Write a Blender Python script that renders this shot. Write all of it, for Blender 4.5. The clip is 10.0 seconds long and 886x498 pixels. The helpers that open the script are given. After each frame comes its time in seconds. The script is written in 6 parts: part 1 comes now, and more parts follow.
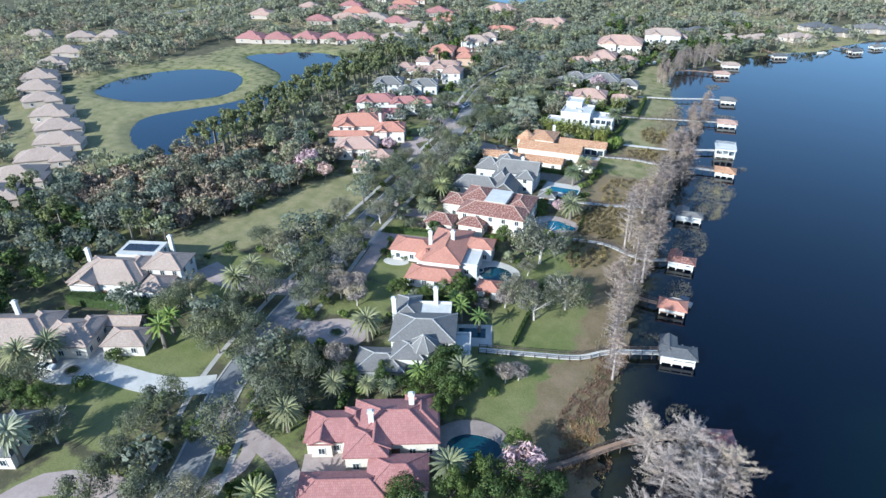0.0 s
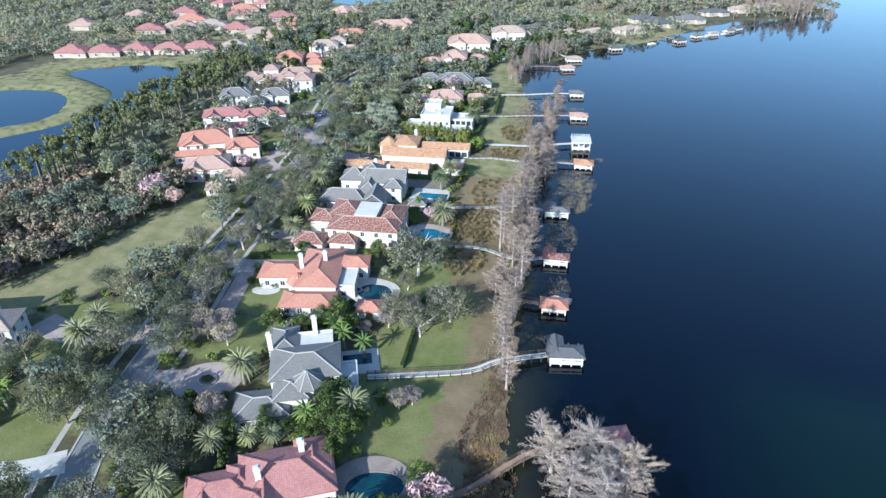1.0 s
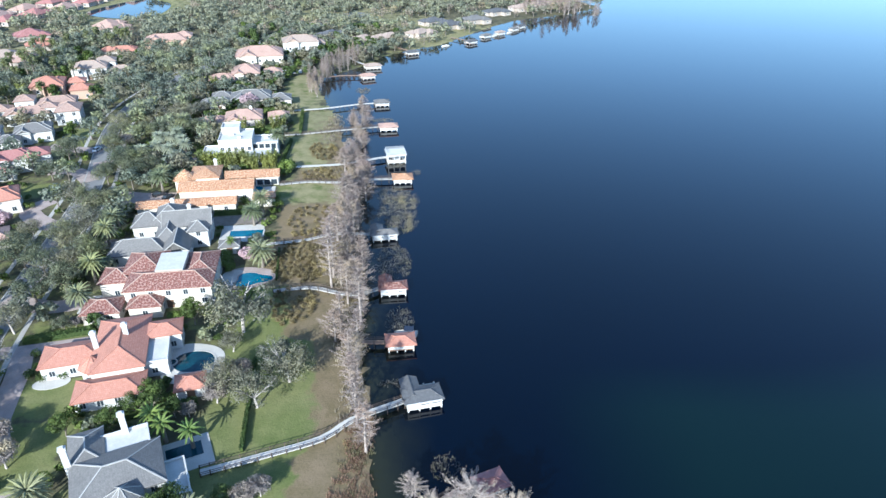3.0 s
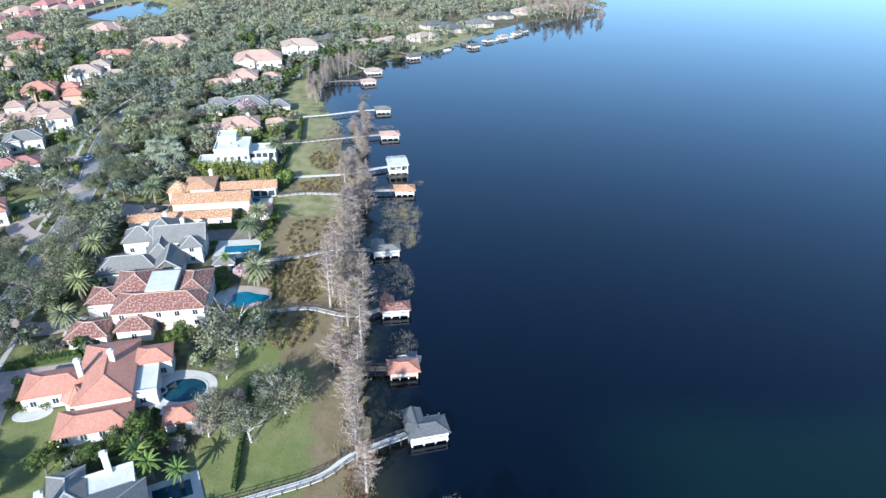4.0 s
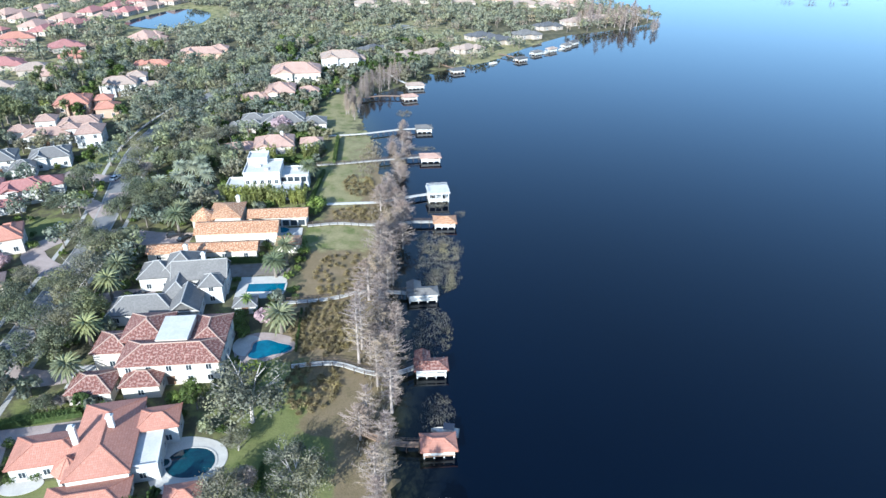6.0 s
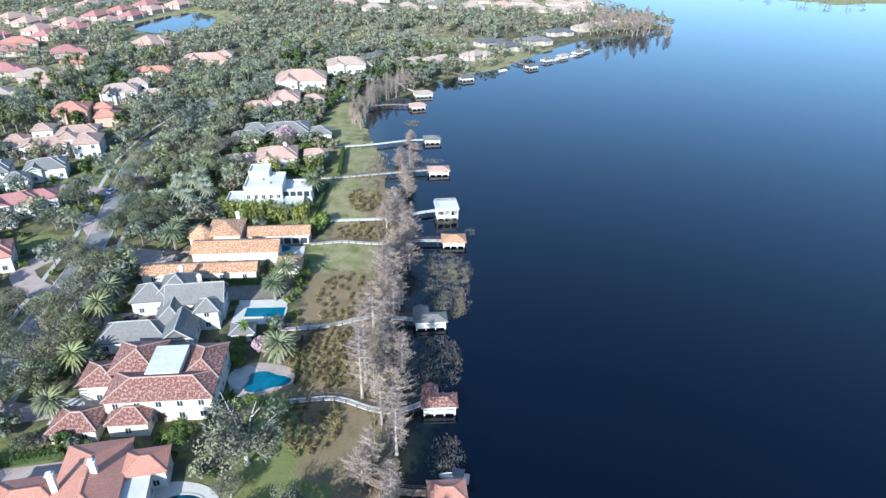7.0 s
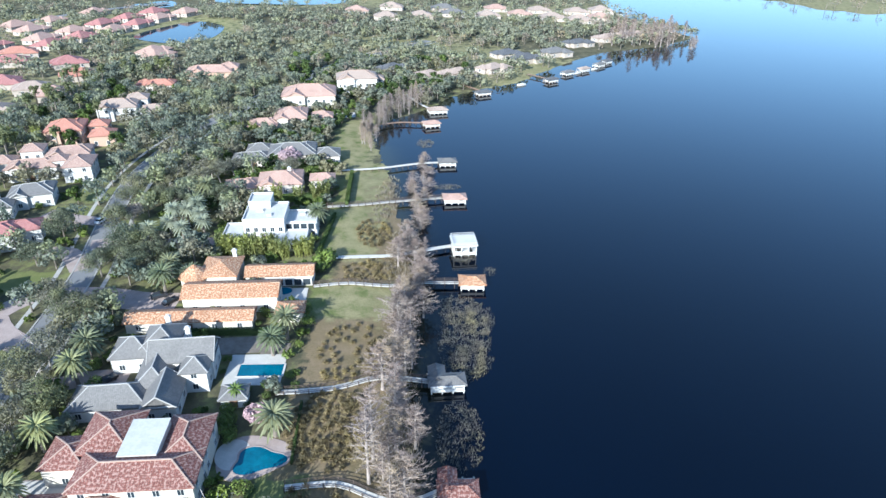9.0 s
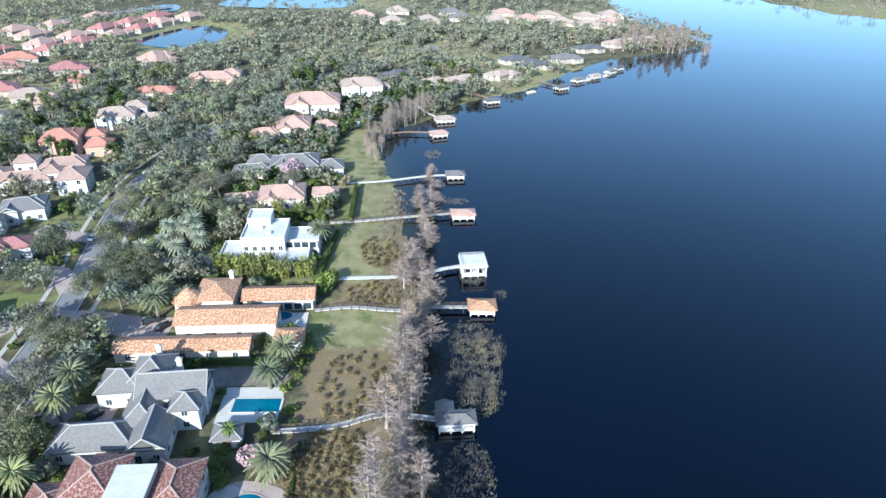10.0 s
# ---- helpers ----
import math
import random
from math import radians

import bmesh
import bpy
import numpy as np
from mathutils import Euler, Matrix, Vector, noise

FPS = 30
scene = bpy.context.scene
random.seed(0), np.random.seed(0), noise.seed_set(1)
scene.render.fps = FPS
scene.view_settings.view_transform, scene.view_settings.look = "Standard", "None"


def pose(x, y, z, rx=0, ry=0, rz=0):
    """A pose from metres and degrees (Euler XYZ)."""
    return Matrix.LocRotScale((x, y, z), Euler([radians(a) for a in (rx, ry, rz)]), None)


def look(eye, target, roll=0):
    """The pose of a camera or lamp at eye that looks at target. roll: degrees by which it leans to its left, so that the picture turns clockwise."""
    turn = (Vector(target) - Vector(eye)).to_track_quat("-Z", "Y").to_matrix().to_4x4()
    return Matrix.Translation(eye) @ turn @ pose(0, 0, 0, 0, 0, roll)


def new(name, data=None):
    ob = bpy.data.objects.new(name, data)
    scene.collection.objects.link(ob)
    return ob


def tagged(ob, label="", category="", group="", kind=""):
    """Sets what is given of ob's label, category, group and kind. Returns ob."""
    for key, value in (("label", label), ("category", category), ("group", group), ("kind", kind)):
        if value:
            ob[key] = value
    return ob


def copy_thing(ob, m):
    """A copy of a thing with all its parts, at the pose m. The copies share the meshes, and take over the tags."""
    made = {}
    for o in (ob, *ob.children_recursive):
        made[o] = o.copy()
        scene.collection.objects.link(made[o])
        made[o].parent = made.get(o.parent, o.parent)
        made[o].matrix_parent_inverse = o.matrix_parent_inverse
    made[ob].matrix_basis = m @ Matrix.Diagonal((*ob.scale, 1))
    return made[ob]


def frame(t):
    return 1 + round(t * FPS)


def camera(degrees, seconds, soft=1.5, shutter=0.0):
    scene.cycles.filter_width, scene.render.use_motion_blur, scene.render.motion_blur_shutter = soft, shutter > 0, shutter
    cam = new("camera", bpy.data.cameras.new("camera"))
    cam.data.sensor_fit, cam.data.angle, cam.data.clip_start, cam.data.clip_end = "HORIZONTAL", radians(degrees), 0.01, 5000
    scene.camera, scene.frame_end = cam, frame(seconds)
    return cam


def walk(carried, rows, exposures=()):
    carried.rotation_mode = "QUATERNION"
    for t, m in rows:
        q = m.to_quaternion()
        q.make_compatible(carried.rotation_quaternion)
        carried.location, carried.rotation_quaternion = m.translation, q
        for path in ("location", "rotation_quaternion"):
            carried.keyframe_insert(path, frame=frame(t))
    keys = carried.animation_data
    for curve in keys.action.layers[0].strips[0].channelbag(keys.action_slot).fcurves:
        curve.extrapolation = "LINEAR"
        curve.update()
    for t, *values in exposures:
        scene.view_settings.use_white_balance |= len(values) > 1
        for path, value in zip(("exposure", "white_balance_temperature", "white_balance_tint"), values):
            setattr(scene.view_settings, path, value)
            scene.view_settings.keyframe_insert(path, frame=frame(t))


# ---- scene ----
cam = camera(68.2, 10.0)


EXPOSURE = [(0, 1.08, 5550, 3), (1, 1.15, 5550, 3), (2.5, 1.27, 5550, 3), (4.5, 1.32, 5600, 3), (10, 1.32, 5600, 3)]  # seconds, stops, kelvin, tint
# the flight: seconds, eye, target, roll
PATH = [
    (0, (10.168, -9.997, 103.572), (9.396, -8.445, 102.576), -0.9),
    (0.5, (7.421, -6.008, 103.494), (6.838, -4.376, 102.495), -0.6),
    (1, (4.985, -1.954, 103.432), (4.59, -0.268, 102.432), -0.2),
    (1.5, (2.958, 2.114, 103.409), (2.765, 3.836, 102.41), 0.2),
    (2, (1.295, 6.341, 103.412), (1.299, 8.076, 102.416), 0.7),
    (2.5, (0.151, 10.818, 103.391), (0.251, 12.551, 102.397), 0.9),
    (3.8, (-1.188, 23.458, 103.226), (-0.994, 25.184, 102.235), 1.1),
    (4, (-1.258, 25.567, 103.218), (-1.1, 27.298, 102.228), 1.2),
    (4.5, (-1.108, 31.224, 103.186), (-1.009, 32.961, 102.199), 1.1),
    (5, (-0.995, 37.057, 103.14), (-0.919, 38.796, 102.155), 1.1),
    (5.5, (-1.072, 42.932, 103.12), (-1.014, 44.673, 102.137), 1.0),
    (7, (-1.877, 60.544, 103.047), (-1.852, 62.291, 102.073), 1.0),
    (7.5, (-2.265, 66.422, 103.04), (-2.248, 68.17, 102.069), 1.0),
    (8, (-2.768, 72.257, 103.027), (-2.759, 74.007, 102.059), 1.0),
    (8.5, (-3.37, 78.155, 103.031), (-3.37, 79.906, 102.065), 1.0),
    (9, (-3.97, 84.083, 103.05), (-3.976, 85.835, 102.086), 1.0),
    (9.5, (-4.52, 90.028, 103.058), (-4.534, 91.782, 102.096), 1.0),
    (10, (-5.027, 95.987, 103.058), (-5.049, 97.741, 102.099), 1.0),
]
walk(cam, [(t, look(eye, target, roll)) for t, eye, target, roll in PATH], EXPOSURE)

# ---- light ----
SUN_EL, SUN_AZ = radians(26), radians(202)
world = bpy.data.worlds.new("sky")
scene.world = world
world.use_nodes = True
wn = world.node_tree
sky = wn.nodes.new("ShaderNodeTexSky")
sky.sky_type, sky.sun_disc, sky.sun_elevation, sky.sun_rotation = "NISHITA", False, SUN_EL, SUN_AZ
sky.dust_density, sky.air_density, sky.ozone_density = 0.8, 1.0, 3.5
wn.nodes["Background"].inputs[1].default_value = 0.135
wn.links.new(sky.outputs[0], wn.nodes["Background"].inputs[0])
sun_data = bpy.data.lights.new("sun", "SUN")
sun_data.energy, sun_data.angle, sun_data.color = 4.4, radians(0.6), (1.0, 0.95, 0.87)
sun = new("sun", sun_data)
sun_way = Vector((math.cos(SUN_EL) * math.sin(SUN_AZ), math.cos(SUN_EL) * math.cos(SUN_AZ), math.sin(SUN_EL)))
sun.matrix_world = look(sun_way * 400, (0, 0, 0))


# ---- materials ----
def mix_rgb(nt, fac, a, b):
    n = nt.nodes.new("ShaderNodeMix")
    n.data_type = "RGBA"
    for sock, v in ((n.inputs[0], fac), (n.inputs[6], a), (n.inputs[7], b)):
        if isinstance(v, bpy.types.NodeSocket):
            nt.links.new(v, sock)
        else:
            sock.default_value = v if isinstance(v, (int, float)) else (*v, 1)
    return n.outputs[2]


def math_node(nt, op, a, b=0.0):
    n = nt.nodes.new("ShaderNodeMath")
    n.operation = op
    for sock, v in ((n.inputs[0], a), (n.inputs[1], b)):
        if isinstance(v, bpy.types.NodeSocket):
            nt.links.new(v, sock)
        else:
            sock.default_value = v
    return n.outputs[0]


def ramp(nt, v, lo, hi):
    n = nt.nodes.new("ShaderNodeMapRange")
    nt.links.new(v, n.inputs[0])
    n.inputs[1].default_value, n.inputs[2].default_value = lo, hi
    return n.outputs[0]


def noise_node(nt, vec, scale, detail=4.0, rough=0.6):
    n = nt.nodes.new("ShaderNodeTexNoise")
    n.inputs["Scale"].default_value, n.inputs["Detail"].default_value, n.inputs["Roughness"].default_value = scale, detail, rough
    nt.links.new(vec, n.inputs["Vector"])
    return n.outputs["Fac"]


def surface(name, rough=0.8, metal=0.0, spec=0.4):
    m = bpy.data.materials.new(name)
    m.use_nodes = True
    nt = m.node_tree
    b = nt.nodes["Principled BSDF"]
    b.inputs["Roughness"].default_value, b.inputs["Metallic"].default_value = rough, metal
    b.inputs["Specular IOR Level"].default_value = spec
    geo = nt.nodes.new("ShaderNodeNewGeometry")
    return m, nt, b, geo.outputs["Position"], geo


def bump(nt, b, h, strength, dist):
    n = nt.nodes.new("ShaderNodeBump")
    n.inputs["Strength"].default_value, n.inputs["Distance"].default_value = strength, dist
    nt.links.new(h, n.inputs["Height"])
    nt.links.new(n.outputs[0], b.inputs["Normal"])


def mottled(name, a, c, coarse=0.25, fine=3.0, rough=0.85, relief=0.02, metal=0.0):
    """A surface of two tones, broken at two scales."""
    m, nt, b, pos, _ = surface(name, rough, metal)
    n1, n2 = noise_node(nt, pos, coarse), noise_node(nt, pos, fine, 5)
    col = mix_rgb(nt, ramp(nt, n1, 0.35, 0.65), a, c)
    col = mix_rgb(nt, math_node(nt, "MULTIPLY", ramp(nt, n2, 0.35, 0.75), 0.45), col, tuple(v * 0.6 for v in a))
    nt.links.new(col, b.inputs["Base Color"])
    bump(nt, b, n2, 0.5, relief)
    return m


def leaves(name, a, c, through_light=0.25):
    """Foliage: tone varies by leaf clump and by plant."""
    m, nt, b, pos, geo = surface(name, 0.65, 0, 0.25)
    info = nt.nodes.new("ShaderNodeObjectInfo")
    col = mix_rgb(nt, geo.outputs["Random Per Island"], a, c)
    n = noise_node(nt, pos, 0.35, 3)
    col = mix_rgb(nt, math_node(nt, "MULTIPLY", ramp(nt, n, 0.35, 0.7), 0.5), col, tuple(v * 0.55 for v in a))
    wide = noise_node(nt, pos, 0.075, 2)
    col = mix_rgb(nt, math_node(nt, "MULTIPLY", ramp(nt, wide, 0.5, 0.66), 0.7), col, (c[0] * 1.35, c[1] * 1.3, c[2] * 0.8))
    col = mix_rgb(nt, math_node(nt, "MULTIPLY", ramp(nt, wide, 0.48, 0.36), 0.6), col, (a[0] * 0.75, a[1] * 0.85, a[2] * 0.8))
    col = mix_rgb(nt, math_node(nt, "MULTIPLY", info.outputs["Random"], 0.45), col, (c[0] * 1.25, c[1] * 1.1, c[2] * 0.9))
    nt.links.new(col, b.inputs["Base Color"])
    tr = nt.nodes.new("ShaderNodeBsdfTranslucent")
    nt.links.new(col, tr.inputs[0])
    mx = nt.nodes.new("ShaderNodeMixShader")
    mx.inputs[0].default_value = through_light
    nt.links.new(b.outputs[0], mx.inputs[1])
    nt.links.new(tr.outputs[0], mx.inputs[2])
    nt.links.new(mx.outputs[0], nt.nodes["Material Output"].inputs[0])
    return m


def tiled_roof(name, a, c, pale, w=0.42, h=0.5, mottling=0.55):
    """Clay or slate pieces laid in courses, on the roof's own u, v in metres."""
    m, nt, b, pos, _ = surface(name, 0.75, 0, 0.3)
    uv = nt.nodes.new("ShaderNodeUVMap")
    br = nt.nodes.new("ShaderNodeTexBrick")
    nt.links.new(uv.outputs[0], br.inputs["Vector"])
    br.inputs["Scale"].default_value, br.inputs["Brick Width"].default_value, br.inputs["Row Height"].default_value = 1.0, w, h
    br.inputs["Mortar Size"].default_value, br.inputs["Mortar Smooth"].default_value = 0.035, 0.6
    br.inputs["Color1"].default_value, br.inputs["Color2"].default_value = (*a, 1), (*c, 1)
    br.inputs["Mortar"].default_value = (*[v * (0.45 if mottling > 0.5 else 0.75) for v in a], 1)
    big = noise_node(nt, uv.outputs[0], 2.0, 2)
    col = mix_rgb(nt, math_node(nt, "MULTIPLY", ramp(nt, big, 0.48, 0.6), mottling), br.outputs["Color"], pale)
    stain = noise_node(nt, pos, 0.22, 4)
    col = mix_rgb(nt, math_node(nt, "MULTIPLY", ramp(nt, stain, 0.5, 0.75), 0.4), col, tuple(v * 0.6 for v in a))
    nt.links.new(col, b.inputs["Base Color"])
    wave = nt.nodes.new("ShaderNodeTexWave")
    wave.inputs["Scale"].default_value = 0.75
    nt.links.new(uv.outputs[0], wave.inputs["Vector"])
    bump(nt, b, math_node(nt, "ADD", wave.outputs["Fac"], math_node(nt, "MULTIPLY", br.outputs["Fac"], -0.6)), 0.7, 0.06 if mottling > 0.5 else 0.02)
    return m


def water_material(name, deep, rough, wave, scale):
    m, nt, b, pos, _ = surface(name, rough, 0, 0.5)
    b.inputs["IOR"].default_value = 1.33
    n0 = noise_node(nt, pos, 0.008, 3)
    col = mix_rgb(nt, ramp(nt, n0, 0.35, 0.7), deep, tuple(v * 1.5 for v in deep))
    # the bed shows through where the water is shallow: red near the bank, green over a sandy shoal
    at = nt.nodes.new("ShaderNodeAttribute")
    at.attribute_name = "bed"
    sp = nt.nodes.new("ShaderNodeSeparateColor")
    nt.links.new(at.outputs["Color"], sp.inputs[0])
    wob = math_node(nt, "MULTIPLY", math_node(nt, "SUBTRACT", noise_node(nt, pos, 0.12, 5), 0.5), 1.2)
    patchy = math_node(nt, "MULTIPLY", ramp(nt, math_node(nt, "ADD", sp.outputs[0], wob), 0.1, 0.9), sp.outputs[0])
    col = mix_rgb(nt, sp.outputs[1], col, (0.0022, 0.0095, 0.0095))
    col = mix_rgb(nt, patchy, col, (0.018, 0.02, 0.012))
    nt.links.new(col, b.inputs["Base Color"])
    bump(nt, b, noise_node(nt, pos, scale, 3), wave, 0.1)
    return m


M = {}
M["lake"] = water_material("lake_water", (0.0001, 0.0014, 0.0052), 0.04, 0.14, 0.6)
M["pond"] = water_material("pond_water", (0.002, 0.009, 0.022), 0.05, 0.06, 0.6)
M["pool"] = mottled("pool_water", (0.008, 0.085, 0.14), (0.012, 0.13, 0.19), 0.3, 2.0, 0.08, 0.01)
M["pool_dark"] = mottled("dark_pool_water", (0.006, 0.026, 0.042), (0.008, 0.05, 0.066), 0.3, 2.0, 0.08, 0.01)
M["asphalt"] = mottled("asphalt", (0.17, 0.17, 0.175), (0.22, 0.215, 0.21), 0.15, 4, 0.9)
M["concrete"] = mottled("concrete", (0.33, 0.31, 0.28), (0.4, 0.38, 0.35), 0.3, 4, 0.9)
M["paver"] = mottled("paver", (0.3, 0.235, 0.21), (0.37, 0.3, 0.27), 0.4, 5, 0.9)
M["paver_pale"] = mottled("pale_paver", (0.43, 0.405, 0.37), (0.5, 0.475, 0.435), 0.4, 5, 0.85)
M["stucco_white"] = mottled("white_stucco", (0.56, 0.545, 0.52), (0.5, 0.485, 0.46), 0.3, 3, 0.9, 0.01)
M["stucco_cream"] = mottled("cream_stucco", (0.6, 0.545, 0.46), (0.54, 0.49, 0.41), 0.3, 3, 0.9, 0.01)
M["stucco_tan"] = mottled("tan_stucco", (0.46, 0.32, 0.24), (0.42, 0.285, 0.21), 0.3, 3, 0.9, 0.01)
M["paver_brown"] = mottled("brown_paver", (0.22, 0.175, 0.15), (0.3, 0.245, 0.21), 0.4, 5, 0.85)
M["stucco_pale"] = mottled("pale_stucco", (0.6, 0.53, 0.47), (0.54, 0.48, 0.42), 0.3, 3, 0.9, 0.01)
M["roof_rose"] = tiled_roof("rose_tile", (0.29, 0.125, 0.115), (0.345, 0.165, 0.148), (0.39, 0.225, 0.205), mottling=0.25)
M["roof_orange"] = tiled_roof("orange_tile", (0.36, 0.162, 0.115), (0.42, 0.2, 0.145), (0.45, 0.26, 0.2), mottling=0.25)
M["roof_wine"] = tiled_roof("wine_tile", (0.15, 0.058, 0.046), (0.235, 0.092, 0.072), (0.4, 0.27, 0.225), 0.3, 0.34, 0.7)
M["roof_terra"] = tiled_roof("terracotta_tile", (0.33, 0.145, 0.075), (0.48, 0.245, 0.13), (0.57, 0.42, 0.28), 0.28, 0.34, 0.75)
M["roof_grey"] = tiled_roof("grey_slate", (0.135, 0.127, 0.122), (0.175, 0.166, 0.158), (0.2, 0.19, 0.18), 0.35, 0.3, 0.3)
M["roof_dark"] = tiled_roof("dark_slate", (0.085, 0.085, 0.09), (0.12, 0.12, 0.125), (0.14, 0.14, 0.14), 0.35, 0.3, 0.3)
M["roof_beige"] = tiled_roof("beige_tile", (0.29, 0.22, 0.18), (0.35, 0.27, 0.22), (0.4, 0.325, 0.275), mottling=0.4)
M["roof_pink"] = tiled_roof("pink_tile", (0.34, 0.215, 0.17), (0.4, 0.265, 0.215), (0.45, 0.33, 0.275), mottling=0.4)
M["roof_white"] = mottled("white_membrane", (0.52, 0.505, 0.475), (0.44, 0.43, 0.405), 0.3, 2, 0.8, 0.01)
M["trim"] = mottled("white_paint", (0.6, 0.59, 0.57), (0.54, 0.53, 0.51), 0.5, 4, 0.6, 0.005)
M["glass"] = mottled("window_glass", (0.025, 0.035, 0.045), (0.04, 0.05, 0.06), 0.2, 1, 0.05, 0.002)
M["door"] = mottled("brown_door", (0.14, 0.08, 0.05), (0.2, 0.12, 0.08), 1, 6, 0.6, 0.01)
M["garage"] = mottled("garage_door_paint", (0.5, 0.42, 0.34), (0.45, 0.38, 0.3), 1, 6, 0.6, 0.01)
M["wood_grey"] = mottled("weathered_wood", (0.5, 0.45, 0.39), (0.6, 0.55, 0.48), 0.6, 6, 0.85)
M["wood_brown"] = mottled("brown_wood", (0.24, 0.15, 0.1), (0.3, 0.2, 0.14), 0.6, 6, 0.85)
M["wood_dark"] = mottled("dark_wood", (0.07, 0.05, 0.04), (0.1, 0.075, 0.06), 0.6, 6, 0.85)
M["white_deck"] = mottled("white_deck_board", (0.55, 0.52, 0.47), (0.47, 0.44, 0.4), 0.6, 6, 0.8)
M["bark"] = mottled("bark", (0.15, 0.125, 0.1), (0.22, 0.19, 0.16), 0.5, 4, 0.95, 0.05)
M["bark_pale"] = mottled("pale_bark", (0.42, 0.37, 0.33), (0.5, 0.45, 0.41), 0.5, 4, 0.95, 0.05)
M["bark_cypress"] = mottled("cypress_bark", (0.28, 0.235, 0.21), (0.37, 0.315, 0.285), 0.5, 4, 0.95, 0.05)
M["reed_red"] = leaves("dead_growth", (0.17, 0.1, 0.07), (0.28, 0.18, 0.125), 0.2)
M["twig_cypress"] = leaves("cypress_twig", (0.165, 0.13, 0.122), (0.285, 0.232, 0.222), 0.1)
M["twig_pale"] = leaves("pale_twig", (0.29, 0.245, 0.23), (0.42, 0.36, 0.345), 0.1)
M["twig_grey"] = leaves("grey_twig", (0.19, 0.163, 0.15), (0.29, 0.25, 0.232), 0.1)
M["twig_brown"] = leaves("brown_twig", (0.19, 0.155, 0.125), (0.29, 0.24, 0.2), 0.15)
M["twig_rose"] = leaves("rose_blossom", (0.36, 0.26, 0.3), (0.46, 0.34, 0.39), 0.15)
M["leaf_oak"] = leaves("oak_leaf", (0.115, 0.135, 0.09), (0.19, 0.205, 0.145), 0.4)
M["leaf_grey"] = leaves("grey_oak_leaf", (0.14, 0.145, 0.11), (0.22, 0.22, 0.175), 0.35)
M["leaf_green"] = leaves("green_leaf", (0.055, 0.09, 0.03), (0.105, 0.15, 0.05), 0.35)
M["leaf_bright"] = leaves("bright_leaf", (0.1, 0.155, 0.04), (0.165, 0.22, 0.065))
M["leaf_yellow"] = leaves("bamboo_leaf", (0.22, 0.26, 0.1), (0.32, 0.35, 0.15), 0.4)
M["leaf_pine"] = leaves("pine_needle", (0.115, 0.14, 0.075), (0.19, 0.215, 0.12), 0.4)
M["leaf_palm"] = leaves("palm_frond", (0.12, 0.14, 0.075), (0.25, 0.26, 0.16))
M["leaf_silver"] = leaves("silver_palm_frond", (0.2, 0.225, 0.165), (0.32, 0.345, 0.265))
# foliage tone paled and evened: distance haze is put into this colour
M["leaf_hazed"] = leaves("hazed_leaf", (0.2, 0.22, 0.172), (0.268, 0.288, 0.228), 0.45)
M["reed"] = leaves("reed_stalk", (0.15, 0.135, 0.11), (0.24, 0.215, 0.18), 0.2)
M["reed_green"] = leaves("sedge_tuft", (0.15, 0.13, 0.07), (0.26, 0.22, 0.13), 0.2)
M["stucco_buff"] = mottled("buff_stucco", (0.42, 0.36, 0.31), (0.37, 0.315, 0.27), 0.3, 3, 0.9, 0.01)
M["rubber"] = mottled("rubber", (0.02, 0.02, 0.02), (0.03, 0.03, 0.03), 1, 5, 0.9)
M["car_white"] = mottled("white_car_paint", (0.8, 0.8, 0.8), (0.78, 0.78, 0.78), 1, 5, 0.25, 0.001)
M["car_dark"] = mottled("dark_car_paint", (0.03, 0.03, 0.035), (0.04, 0.04, 0.045), 1, 5, 0.25, 0.001)
M["roof_brown"] = tiled_roof("brown_tile", (0.27, 0.17, 0.135), (0.34, 0.23, 0.185), (0.45, 0.35, 0.3), mottling=0.4)
M["ridge_grey"] = mottled("grey_ridge_cap", (0.37, 0.355, 0.335), (0.32, 0.305, 0.29), 0.5, 4, 0.8)
M["ridge_pale"] = mottled("pale_ridge_tile", (0.42, 0.3, 0.24), (0.36, 0.25, 0.2), 0.5, 4, 0.8)
# dark sheet for the pool enclosure's panels and the boat canopy
M["solar"] = mottled("dark_sheet", (0.02, 0.025, 0.04), (0.03, 0.035, 0.05), 1, 3, 0.2, 0.002)


